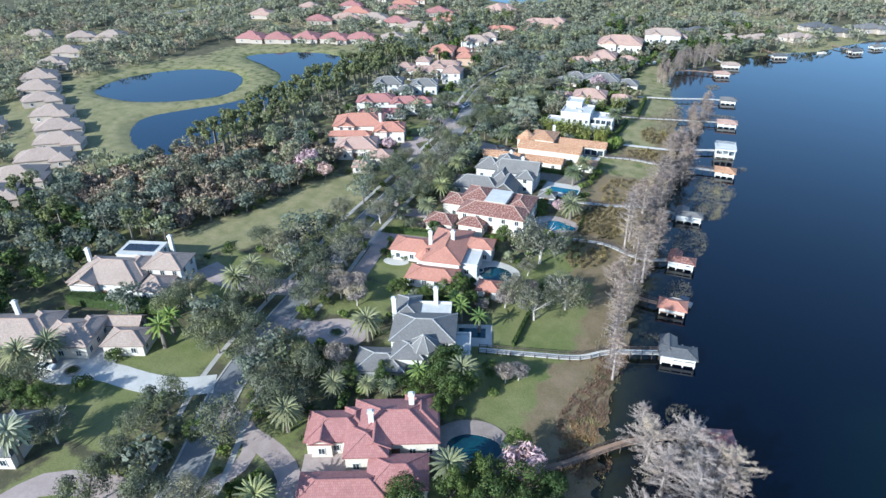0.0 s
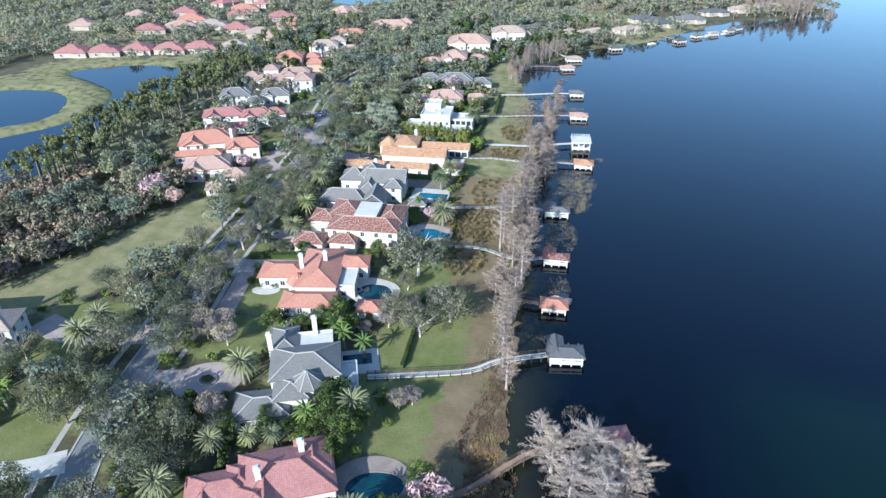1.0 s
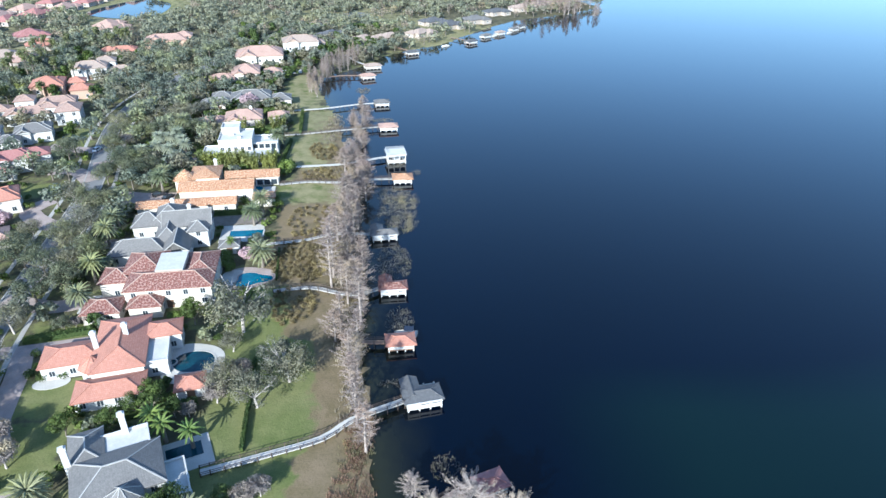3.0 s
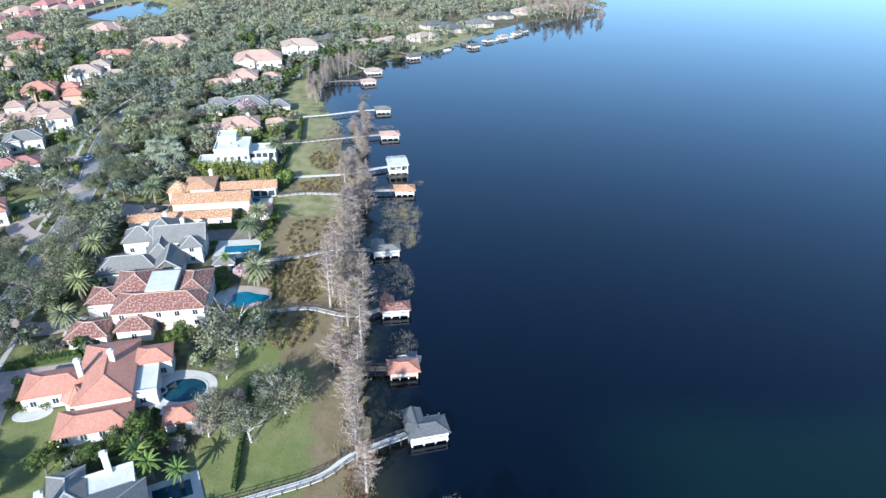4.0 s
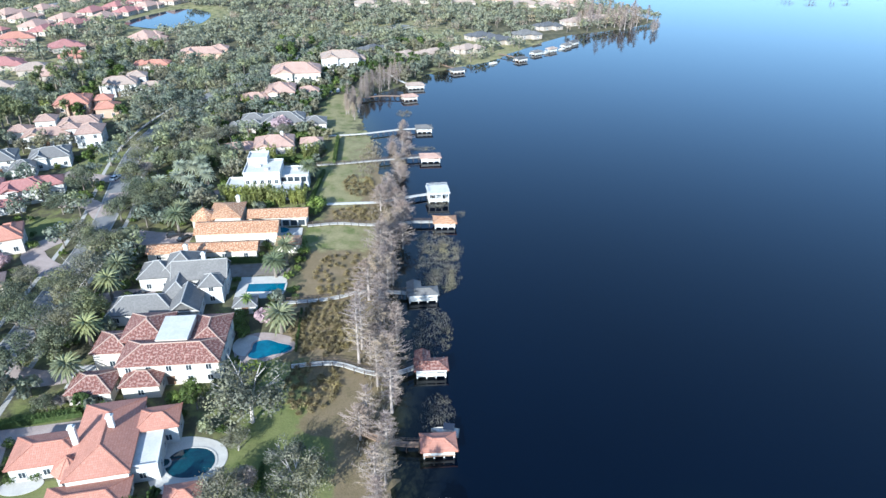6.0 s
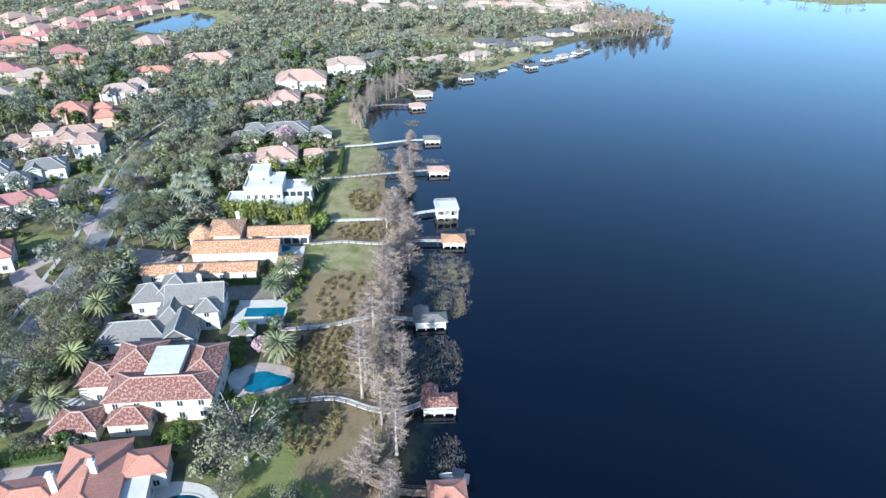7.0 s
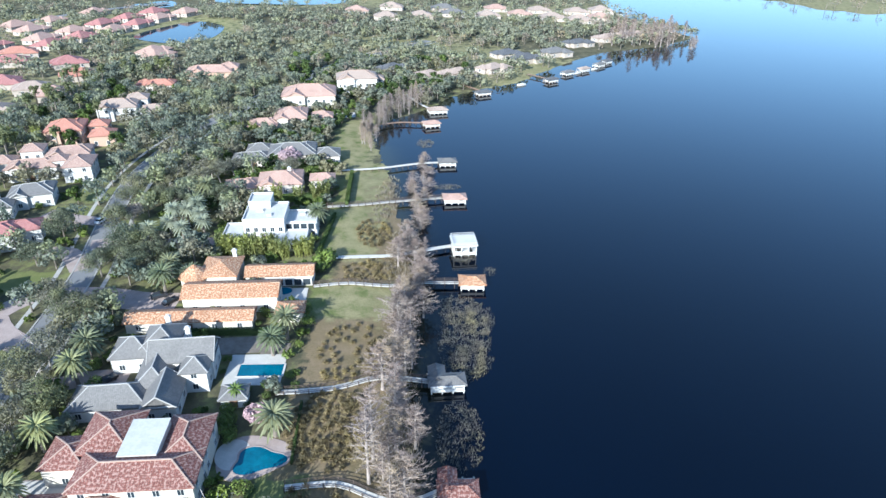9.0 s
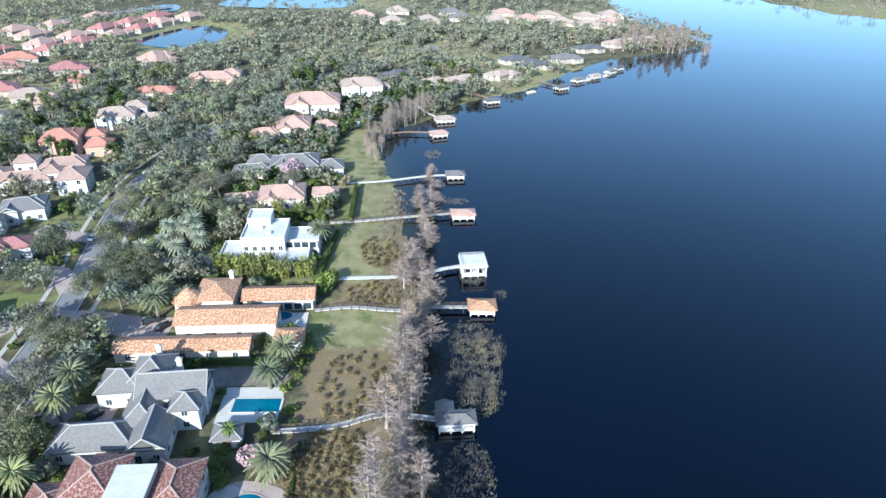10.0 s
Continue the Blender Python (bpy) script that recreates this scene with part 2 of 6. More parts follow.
def ground_material():
    m, nt, b, pos, _ = surface("ground_cover", 0.95, 0, 0.2)
    at = nt.nodes.new("ShaderNodeAttribute")
    at.attribute_name = "cover"
    sp = nt.nodes.new("ShaderNodeSeparateColor")
    nt.links.new(at.outputs["Color"], sp.inputs[0])
    big, mid, fine = noise_node(nt, pos, 0.03, 4), noise_node(nt, pos, 0.22, 5), noise_node(nt, pos, 2.2, 4)
    litter = mix_rgb(nt, ramp(nt, mid, 0.35, 0.65), (0.06, 0.058, 0.034), (0.12, 0.105, 0.062))
    lawn = mix_rgb(nt, ramp(nt, mid, 0.3, 0.7), (0.1, 0.12, 0.036), (0.165, 0.17, 0.064))
    lawn = mix_rgb(nt, math_node(nt, "MULTIPLY", ramp(nt, big, 0.45, 0.7), 0.6), lawn, (0.22, 0.2, 0.1))
    dry = mix_rgb(nt, ramp(nt, mid, 0.35, 0.65), (0.16, 0.155, 0.07), (0.25, 0.22, 0.115))
    marsh = mix_rgb(nt, ramp(nt, mid, 0.35, 0.65), (0.2, 0.148, 0.09), (0.145, 0.112, 0.06))
    wob = math_node(nt, "MULTIPLY", math_node(nt, "SUBTRACT", mid, 0.5), 1.3)
    col = litter
    for i, c in enumerate((lawn, marsh, dry)):
        f = ramp(nt, math_node(nt, "ADD", sp.outputs[i], wob), 0.4, 0.6)
        col = mix_rgb(nt, f, col, c)
    col = mix_rgb(nt, math_node(nt, "MULTIPLY", ramp(nt, fine, 0.45, 0.75), 0.35), col, (0.05, 0.05, 0.025))
    nt.links.new(col, b.inputs["Base Color"])
    bump(nt, b, fine, 0.6, 0.15)
    return m


M["ground"] = ground_material()


# ---- mesh tools ----
class Build:
    """Gathers vertices and faces for one mesh."""

    def __init__(self):
        self.v, self.f, self.uv = [], [], []

    def face(self, pts, uv=None):
        n = len(self.v)
        self.v += [tuple(p) for p in pts]
        self.f.append(tuple(range(n, n + len(pts))))
        self.uv += uv or [(p[0], p[1]) for p in pts]

    def slope(self, pts):
        """A roof plane: u along its first edge, v up the slope."""
        p = [Vector(q) for q in pts]
        u = (p[1] - p[0]).normalized()
        n = u.cross(p[-1] - p[0]).normalized()
        w = n.cross(u)
        self.face(pts, [((q - p[0]).dot(u), (q - p[0]).dot(w)) for q in p])

    def box(self, c, s, rz=0.0):
        ca, sa = math.cos(rz), math.sin(rz)
        def at(i, j, k):
            x, y = s[0] / 2 * i, s[1] / 2 * j
            return (c[0] + x * ca - y * sa, c[1] + x * sa + y * ca, c[2] + s[2] / 2 * k)
        for q in (((-1, -1, -1), (-1, 1, -1), (1, 1, -1), (1, -1, -1)), ((-1, -1, 1), (1, -1, 1), (1, 1, 1), (-1, 1, 1)),
                  ((-1, -1, -1), (1, -1, -1), (1, -1, 1), (-1, -1, 1)), ((1, -1, -1), (1, 1, -1), (1, 1, 1), (1, -1, 1)),
                  ((1, 1, -1), (-1, 1, -1), (-1, 1, 1), (1, 1, 1)), ((-1, 1, -1), (-1, -1, -1), (-1, -1, 1), (-1, 1, 1))):
            self.face([at(*p) for p in q])

    def bar(self, a, b, w, h):
        """A beam from a to b, w wide and h thick."""
        a, b = Vector(a), Vector(b)
        d = (b - a).normalized()
        s = d.cross(Vector((0, 0, 1)))
        s = s.normalized() if s.length > 1e-4 else Vector((1, 0, 0))
        u = s.cross(d)
        s, u = s * w / 2, u * h / 2
        r = [[p - s - u, p + s - u, p + s + u, p - s + u] for p in (a, b)]
        self.face([r[0][3], r[0][2], r[0][1], r[0][0]])
        self.face(r[1])
        for i in range(4):
            j = (i + 1) % 4
            self.face([r[0][i], r[0][j], r[1][j], r[1][i]])

    def sweep(self, pts, w, h):
        """One connected beam along a line of points, w wide and h thick."""
        rings = []
        for i, p in enumerate(pts):
            d = Vector(pts[min(i + 1, len(pts) - 1)]) - Vector(pts[max(i - 1, 0)])
            s = d.cross(Vector((0, 0, 1))).normalized() * w / 2
            u = Vector((0, 0, h / 2))
            p = Vector(p)
            rings.append(len(self.v))
            self.v += [tuple(q) for q in (p - s - u, p + s - u, p + s + u, p - s + u)]
        def add(ids):
            self.f.append(tuple(ids))
            self.uv += [(self.v[k][0], self.v[k][1]) for k in ids]
        for a, b in zip(rings, rings[1:]):
            for k in range(4):
                m = (k + 1) % 4
                add((a + k, a + m, b + m, b + k))
        add(range(rings[0] + 3, rings[0] - 1, -1))
        add(range(rings[-1], rings[-1] + 4))

    def tube(self, pts, radii, n=6):
        rings = []
        for i, p in enumerate(pts):
            d = (Vector(pts[min(i + 1, len(pts) - 1)]) - Vector(pts[max(i - 1, 0)])).normalized()
            s = d.cross(Vector((0.31, 0.95, 0.05))).normalized()
            u = s.cross(d)
            rings.append([Vector(p) + (s * math.cos(6.2832 * k / n) + u * math.sin(6.2832 * k / n)) * radii[i] for k in range(n)])
        for a, b in zip(rings, rings[1:]):
            for k in range(n):
                self.face([a[(k + 1) % n], a[k], b[k], b[(k + 1) % n]])
        self.face(rings[-1][::-1])

    def ngon(self, ring, z0, z1):
        """A slab over a closed outline."""
        self.face([(x, y, z1) for x, y in ring])
        for (x, y), (p, q) in zip(ring, ring[1:] + ring[:1]):
            self.face([(x, y, z0), (p, q, z0), (p, q, z1), (x, y, z1)])

    def mesh(self, name, mat, smooth=False):
        me = bpy.data.meshes.new(name)
        me.from_pydata(self.v, [], self.f)
        me.uv_layers.new(name="UVMap").data.foreach_set("uv", np.array(self.uv, dtype=np.float32).ravel())
        me.materials.append(mat)
        if smooth:
            me.shade_smooth()
        return me


def cards(name, pts, normals, size, mat, rng, ratio=0.7, jitter=0.4, axis=None, soft=False):
    """Many small four-cornered leaves round the points, facing roughly along the normals."""
    n = len(pts)
    nr = normals + rng.normal(0, jitter, (n, 3))
    nr /= np.linalg.norm(nr, axis=1)[:, None]
    a = np.cross(nr, rng.normal(0, 1, (n, 3)))
    a /= np.linalg.norm(a, axis=1)[:, None]
    if axis is not None:
        a = axis / np.linalg.norm(axis, axis=1)[:, None]
        nr = np.cross(a, rng.normal(0, 1, (n, 3)))
        nr /= np.linalg.norm(nr, axis=1)[:, None]
    b = np.cross(nr, a)
    s = (size * rng.uniform(0.6, 1.4, n))[:, None] * 0.5
    fold = nr * s * 0.5
    v = np.stack([pts - a * s - fold, pts - b * s * ratio, pts + a * s - fold, pts + b * s * ratio], axis=1).reshape(-1, 3)
    me = bpy.data.meshes.new(name)
    me.vertices.add(4 * n)
    me.vertices.foreach_set("co", v.astype(np.float32).ravel())
    me.loops.add(4 * n)
    me.loops.foreach_set("vertex_index", np.arange(4 * n, dtype=np.int32))
    me.polygons.add(n)
    me.polygons.foreach_set("loop_start", np.arange(0, 4 * n, 4, dtype=np.int32))
    me.update(calc_edges=True)
    me.materials.append(mat)
    if soft:  # leaves catch light as parts of a rounded clump
        face_up = nr * 0.35 + normals * 0.9
        face_up /= np.linalg.norm(face_up, axis=1)[:, None]
        me.shade_smooth()
        me.normals_split_custom_set_from_vertices(np.repeat(face_up, 4, axis=0).tolist())
    return me


def part(name, me, parent, label="", loc=(0, 0, 0), rz=0.0):
    ob = new(name, me)
    ob.parent = parent
    ob.matrix_basis = pose(*loc, 0, 0, math.degrees(rz))
    return tagged(ob, label) if label else ob


def thing(name, label, category, loc=(0, 0, 0), rz=0.0, group=""):
    ob = new(name)
    ob.empty_display_size = 0.5
    ob.matrix_basis = pose(*loc, 0, 0, math.degrees(rz))
    return tagged(ob, label, category, group)


def spline(pts, step=3.0, closed=False):
    """A smooth line through the points."""
    p = [Vector((*q, 0)) for q in pts]
    n, out = len(p), []
    for i in range(n if closed else n - 1):
        if closed:
            a, b, c, d = p[i - 1], p[i], p[(i + 1) % n], p[(i + 2) % n]
        else:
            a, b, c, d = p[max(i - 1, 0)], p[i], p[i + 1], p[min(i + 2, n - 1)]
        k = max(2, int((c - b).length / step))
        for j in range(k):
            t = j / k
            q = 0.5 * (2 * b + (c - a) * t + (2 * a - 5 * b + 4 * c - d) * t * t + (3 * b - a - 3 * c + d) * t ** 3)
            out.append((q.x, q.y))
    if not closed:
        out.append((p[-1].x, p[-1].y))
    return out


def signed(px, py, ring):
    """Distance to a closed outline, positive inside."""
    r = np.array(ring)
    a, b = r, np.roll(r, -1, axis=0)
    best = np.full(px.shape, 1e18)
    inside = np.zeros(px.shape, bool)
    for (ax, ay), (bx, by) in zip(a, b):
        dx, dy = bx - ax, by - ay
        t = np.clip(((px - ax) * dx + (py - ay) * dy) / (dx * dx + dy * dy + 1e-9), 0, 1)
        best = np.minimum(best, (px - ax - t * dx) ** 2 + (py - ay - t * dy) ** 2)
        if ay != by:
            inside ^= ((ay > py) != (by > py)) & (px < dx * (py - ay) / dy + ax)
    d = np.sqrt(best)
    return np.where(inside, d, -d)


# ---- the plan ----
SHORE = spline([(2, -260), (0, 40), (-4, 96), (-6, 125), (-8, 150), (-10, 180), (-11, 206), (-12, 240), (-16, 273), (-21, 301), (-27, 335),
                (-36, 372), (-37, 395), (-27, 412), (-12, 428), (-4, 446), (12, 463), (38, 484), (66, 520), (106, 568), (150, 592),
                (198, 638), (186, 666), (168, 720), (162, 800), (170, 1000)], 6)
LAND = SHORE + [(170, 3000), (-3000, 3000), (-3000, -1500), (2, -1500)]
FAR_LAND = spline([(300, 1100), (330, 890), (372, 800), (394, 768), (450, 776), (600, 800), (900, 830)], 12) + [(3000, 900), (3000, 3000), (300, 3000)]
POND_A = spline([(-326, 230), (-295, 224), (-268, 235), (-253, 256), (-267, 284), (-291, 293), (-316, 283), (-332, 258)], 5, True)
POND_B = spline([(-262, 207), (-250, 188), (-228, 175), (-211, 178), (-206, 200), (-214, 230), (-218, 270), (-216, 310), (-228, 345), (-270, 352),
                 (-300, 328), (-272, 312), (-248, 296), (-236, 268), (-240, 245), (-254, 224)], 5, True)
POND_C = spline([(-246, 600), (-215, 580), (-192, 588), (-186, 615), (-194, 652), (-222, 668), (-240, 637)], 6, True)
POND_D = spline([(-316, 742), (-296, 730), (-270, 748), (-288, 780)], 6, True)
POND_E = spline([(-240, 780), (-180, 770), (-120, 780), (-110, 830), (-180, 850), (-235, 835)], 8, True)
PONDS = (POND_A, POND_B, POND_C, POND_D, POND_E)
ROAD = spline([(-50, -60), (-62, 0), (-75, 45), (-86, 70), (-92, 95), (-96, 122), (-101, 149), (-104, 180), (-107, 215), (-111, 248), (-117, 273), (-123, 298),
               (-127, 325), (-126, 360), (-118, 400), (-104, 435), (-90, 480), (-60, 540), (-20, 600)], 4)
DRIVES = {  # centre line, half width
    "court_a": ([(-84, 66), (-74, 62), (-64, 60), (-57, 56), (-54, 50)], 2.4),
    "court_b": ([(-70, 47), (-68, 54), (-70, 60), (-75, 64)], 1.6),
    "circle_a": ([(-93, 96), (-86, 97), (-80, 99)], 3.2),
    "lane_c": ([(-101, 146), (-92, 149), (-88.5, 142), (-86.5, 132), (-84.5, 123), (-81, 117)], 2.6),
    "lane_b": ([(-92, 149), (-84, 150.5), (-74, 152.5)], 2.4),
    "lane_d": ([(-106, 172), (-92, 168), (-84, 170), (-76, 170)], 3.0),
    "lane_e": ([(-106, 206), (-96, 200), (-88, 203), (-78, 204)], 2.8),
    "lane_f": ([(-113, 238), (-100, 238), (-88, 236), (-78, 236)], 4.5),
    "lane_g": ([(-118, 268), (-104, 272), (-92, 270), (-76, 272)], 3.0),
    "lane_w": ([(-90, 71), (-98, 66), (-107, 64), (-117, 63), (-127, 59), (-133, 58)], 3.2),
    "lane_v": ([(-98, 112), (-112, 108), (-122, 108), (-130, 110)], 4.0),
    "lane_s": ([(-82, 40), (-92, 38), (-100, 34), (-104, 24), (-112, 16)], 3.0),
    "lane_x": ([(-108, 214), (-118, 220), (-124, 228), (-120, 236)], 3.4),
    "lane_y": ([(-113, 252), (-122, 262), (-132, 262)], 3.2),
    "lane_z": ([(-120, 284), (-132, 286), (-144, 290)], 3.0),
    "golf_road": ([(-470, 420), (-420, 520), (-380, 600), (-330, 700), (-280, 760)], 4.0),
}
DRIVE_LINES = {k: (spline(p, 3), w) for k, (p, w) in DRIVES.items()}

# houses: label, wall, roof, turn in degrees, wings of (x, y, width, depth, eave, form), chimneys
HOUSES = [
    ("rose tile roofed cream villa with a walled paved court", "stucco_cream", "roof_rose", 27,
     [(-43.5, 75, 17, 12, 4.4, "hip"), (-54, 69, 12, 8, 3.9, "hip"), (-46, 67.5, 8, 8, 4.6, "hip"), (-37, 64, 11, 8, 3.6, "hip"), (-45, 57, 16, 6, 3.2, "hip")], [(-47, 71), (-42, 79)]),
    ("grey slate roofed white mansion with a conical bay", "stucco_white", "roof_grey", 22,
     [(-52, 104, 15, 11, 6.2, "hip"), (-53.2, 111.2, 9, 7.5, 5.5, "flat"), (-60, 110.5, 5.5, 9, 6.0, "hip"), (-57, 91.5, 11, 8, 3.6, "hip"), (-49, 98, 6.5, 6.5, 6.0, "bay"), (-52, 96, 7, 7, 5.2, "hip"), (-43, 104, 6, 9, 3.2, "flat")],
     [(-54, 114.5), (-61.5, 106)]),
    ("orange tile roofed white villa with a corner turret", "stucco_white", "roof_orange", 12,
     [(-65, 145, 11, 20, 5.0, "hip"), (-75.5, 143, 13, 8, 3.9, "hip"), (-63.5, 131.5, 14, 7, 3.1, "hip"), (-57, 150.5, 8, 6, 4.8, "hip"), (-69.5, 138.5, 5.5, 5.5, 3.9, "bay"), (-57, 143, 6, 10, 3.7, "flat")],
     [(-64, 146), (-70, 143)]),
    ("wine red tile roofed cream mansion with a white flat roof deck", "stucco_cream", "roof_wine", 5,
     [(-60.5, 170.5, 22, 9, 6.4, "hip"), (-61.5, 177.0, 7, 9.5, 8.0, "deck"), (-54.2, 179, 8, 12, 6.4, "hip"), (-69.5, 180, 10, 11, 6.4, "hip"), (-76, 175.5, 8, 8, 5.2, "hip"), (-76, 163, 9, 7, 3.5, "hip"),
      (-65.5, 164.5, 8, 6, 3.8, "hip")], []),
    ("grey slate roofed white manor with many gables", "stucco_white", "roof_grey", 8,
     [(-76.5, 193.5, 16, 8, 3.6, "hip"), (-69.5, 201.5, 7, 12, 4.6, "hip"), (-60.6, 202, 5.6, 5.6, 5.9, "hip"), (-65, 207, 14, 8, 5.8, "gable"), (-78, 209.5, 9, 8, 4.6, "hip"), (-72, 212.5, 8, 9, 5.8, "hip"), (-65.2, 194, 7, 9, 4.2, "gable_y")],
     [(-72.5, 217.5), (-66, 213)]),
    ("terracotta tile roofed cream villa with long wings", "stucco_cream", "roof_terra", 5,
     [(-70, 224.8, 32, 5.5, 3.6, "gable"), (-62, 235.2, 25, 8, 5.2, "gable"), (-75, 243, 8, 8, 4.8, "bay"), (-68.5, 247, 10, 11, 5.4, "hip"), (-52, 248.5, 19, 6.5, 3.7, "gable"), (-45, 229.8, 7, 5, 3.4, "hip")], [(-66, 252)]),
    ("white flat roofed modern house in stepped blocks", "stucco_white", "roof_white", 5,
     [(-63, 278, 13, 13, 8.0, "flat"), (-52, 280, 10.5, 9, 5.4, "flat"), (-54, 270, 11, 8, 3.2, "flat"), (-66, 284, 7, 7, 10.0, "flat"), (-72, 273, 7, 9, 3.4, "flat")], []),
    ("pink tile roofed low villa with a pool wing", "stucco_pale", "roof_pink", 8,
     [(-81, 311, 12, 8, 3.6, "hip"), (-67, 315, 16, 12, 4.6, "hip"), (-52, 319.5, 9, 6, 3.6, "hip")], [(-64, 317)]),
    ("grey tile roofed low house with broad hips", "stucco_pale", "roof_grey", 8,
     [(-85, 339, 14, 8, 3.8, "hip"), (-69, 346, 19, 13, 4.6, "hip"), (-54.5, 346, 10, 9, 3.8, "hip"), (-84, 350, 10, 8, 3.8, "hip")], []),
    ("tan tile roofed cream mansion with a columned loggia", "stucco_cream", "roof_pink", 8,
     [(-91, 383, 13, 9, 4.0, "hip"), (-80, 394, 15, 15, 5.2, "hip"), (-77, 425, 27, 17, 7.6, "hip"), (-66, 399, 10, 8, 3.4, "hip")], []),
    ("white three storey house with a pale roof", "stucco_white", "roof_beige", 10, [(-56, 456, 22, 13, 8.6, "hip"), (-46, 463, 9, 9, 6.0, "hip")], []),
    ("dark roofed house beside a silver palm", "stucco_pale", "roof_dark", 25, [(-118, 36, 16, 11, 4.0, "hip"), (-126, 32, 10, 9, 4.0, "hip")], []),
    ("beige tile roofed cream house with a motor court", "stucco_cream", "roof_beige", 25,
     [(-147, 62, 20, 12, 4.2, "hip"), (-133, 67, 13, 11, 4.0, "hip"), (-119, 72.5, 10, 7, 3.4, "hip"), (-128, 76.5, 13, 4, 3.0, "gable")], [(-151, 66)]),
    ("beige tile roofed white house behind a tall hedge", "stucco_white", "roof_beige", 20,
     [(-146, 92, 20, 14, 5.0, "hip"), (-134, 101, 11, 9, 6.2, "hip"), (-147, 103, 12, 8, 6.0, "deck"), (-131, 93, 8, 8, 4.0, "hip")], [(-156, 92), (-140, 108)]),
    ("beige tile roofed house beside a rose blossomed tree", "stucco_pale", "roof_pink", 25, [(-138, 208, 17, 12, 4.6, "hip"), (-124, 204, 9, 8, 3.6, "hip"), (-126, 193, 7, 6, 3.0, "hip")], []),
    ("red tile roofed villa with a long front wing", "stucco_pale", "roof_orange", 25, [(-151, 231, 22, 14, 5.6, "hip"), (-134, 229, 13, 10, 5.4, "hip"), (-149, 219.5, 18, 5, 3.4, "hip")], [(-140, 231)]),
    ("red tile roofed white villa with two storeys", "stucco_white", "roof_rose", 25, [(-161, 262, 18, 10, 5.8, "hip"), (-146, 265, 14, 9, 5.8, "hip"), (-152, 253, 22, 5, 3.4, "hip"), (-140, 271, 10, 8, 5.0, "hip")], []),
    ("grey roofed white house in two blocks", "stucco_white", "roof_grey", 20, [(-171, 292, 15, 11, 5.8, "hip"), (-153, 299, 14, 10, 5.0, "hip"), (-158, 288, 8, 8, 4.4, "hip")], []),
    ("brown tile roofed white villa with a tower", "stucco_white", "roof_brown", 15, [(-166, 323, 18, 9, 5.2, "hip"), (-148, 324, 10, 12, 6.4, "hip"), (-158, 336, 16, 9, 6.0, "hip"), (-172, 335, 8, 8, 7.4, "hip"), (-157, 326, 6, 6, 6.8, "hip"), (-180, 327, 9, 8, 5.0, "hip")], []),
    ("terracotta plastered villa with a low tiled roof", "stucco_tan", "roof_orange", 15, [(-174, 364, 15, 14, 7.0, "hip"), (-157, 362, 10, 9, 5.0, "hip"), (-163, 372, 8, 8, 6.0, "hip")], []),
    ("white two storey house with a pale roof", "stucco_white", "roof_beige", 15, [(-167, 400, 18, 12, 6.4, "hip"), (-150, 401, 12, 8, 4.6, "hip"), (-162, 412, 10, 9, 7.0, "hip")], []),
    ("tan roofed long house among oaks", "stucco_tan", "roof_pink", 10, [(-147, 478, 26, 12, 5.0, "hip"), (-137, 485, 10, 10, 6.0, "hip")], []),
    ("orange roofed house among oaks", "stucco_pale", "roof_orange", 10, [(-164, 446, 15, 9, 5.0, "hip"), (-174, 450, 9, 8, 4.0, "hip")], []),
]

# pools: outline as lobes, water, deck
LAWNS = [(-42, 86, -15, 152), (-41, 152, -21, 176), (-42, 230, -20, 246), (-45, 262, -26, 345), (-55, 345, -38, 400), (-72, 56, -62, 70), (-84, 108, -68, 124), (-120, 44, -96, 84),
         (-88, 126, -72, 138), (-92, 152, -78, 160), (-130, 98, -108, 122), (-120, 240, -134, 250), (-98, 278, -118, 286), (-146, 280, -130, 296), (-142, 300, -128, 312), (-105, 20, -85, 42)]
MEADOW = spline([(-152, 112), (-140, 112), (-122, 132), (-112, 150), (-112, 168), (-126, 184), (-136, 178), (-140, 150), (-150, 128)], 5, True)
Z0 = 1.0  # height of the yards above the lake


# ---- ground ----
def axis(lo, hi, fine, out_lo, out_hi):
    """Grid lines: even between lo and hi, ever wider beyond."""
    v = list(np.arange(lo, hi, fine))
    s, p = fine, v[-1]
    while p < out_hi:
        s *= 1.09
        p += s
        v.append(p)
    s, p = fine, v[0]
    while p > out_lo:
        s *= 1.09
        p -= s
        v.insert(0, p)
    return np.array(v)


def land_height(d):
    """Height of the ground by its distance from the water's edge."""
    t = np.clip(d / 16, 0, 1)
    return np.where(d > 0, Z0 * (t * t * (3 - 2 * t)) + 0.02, np.maximum(d * 0.25, -3.0))


def water_distance(px, py):
    d = np.maximum(signed(px, py, LAND), signed(px, py, FAR_LAND))
    for p in PONDS:
        d = np.minimum(d, -signed(px, py, p) * 2.2)
    return d


def line_distance(px, py, line):
    best = np.full(px.shape, 1e18)
    for (ax, ay), (bx, by) in zip(line, line[1:]):
        dx, dy = bx - ax, by - ay
        t = np.clip(((px - ax) * dx + (py - ay) * dy) / (dx * dx + dy * dy + 1e-9), 0, 1)
        best = np.minimum(best, (px - ax - t * dx) ** 2 + (py - ay - t * dy) ** 2)
    return np.sqrt(best)


def rect_distance(px, py, r, turn=0.0):
    """Distance outside a rectangle of (x, y, width, depth), negative inside."""
    c, s = math.cos(turn), math.sin(turn)
    u, v = (px - r[0]) * c + (py - r[1]) * s, -(px - r[0]) * s + (py - r[1]) * c
    return np.maximum(np.abs(u) - r[2] / 2, np.abs(v) - r[3] / 2)


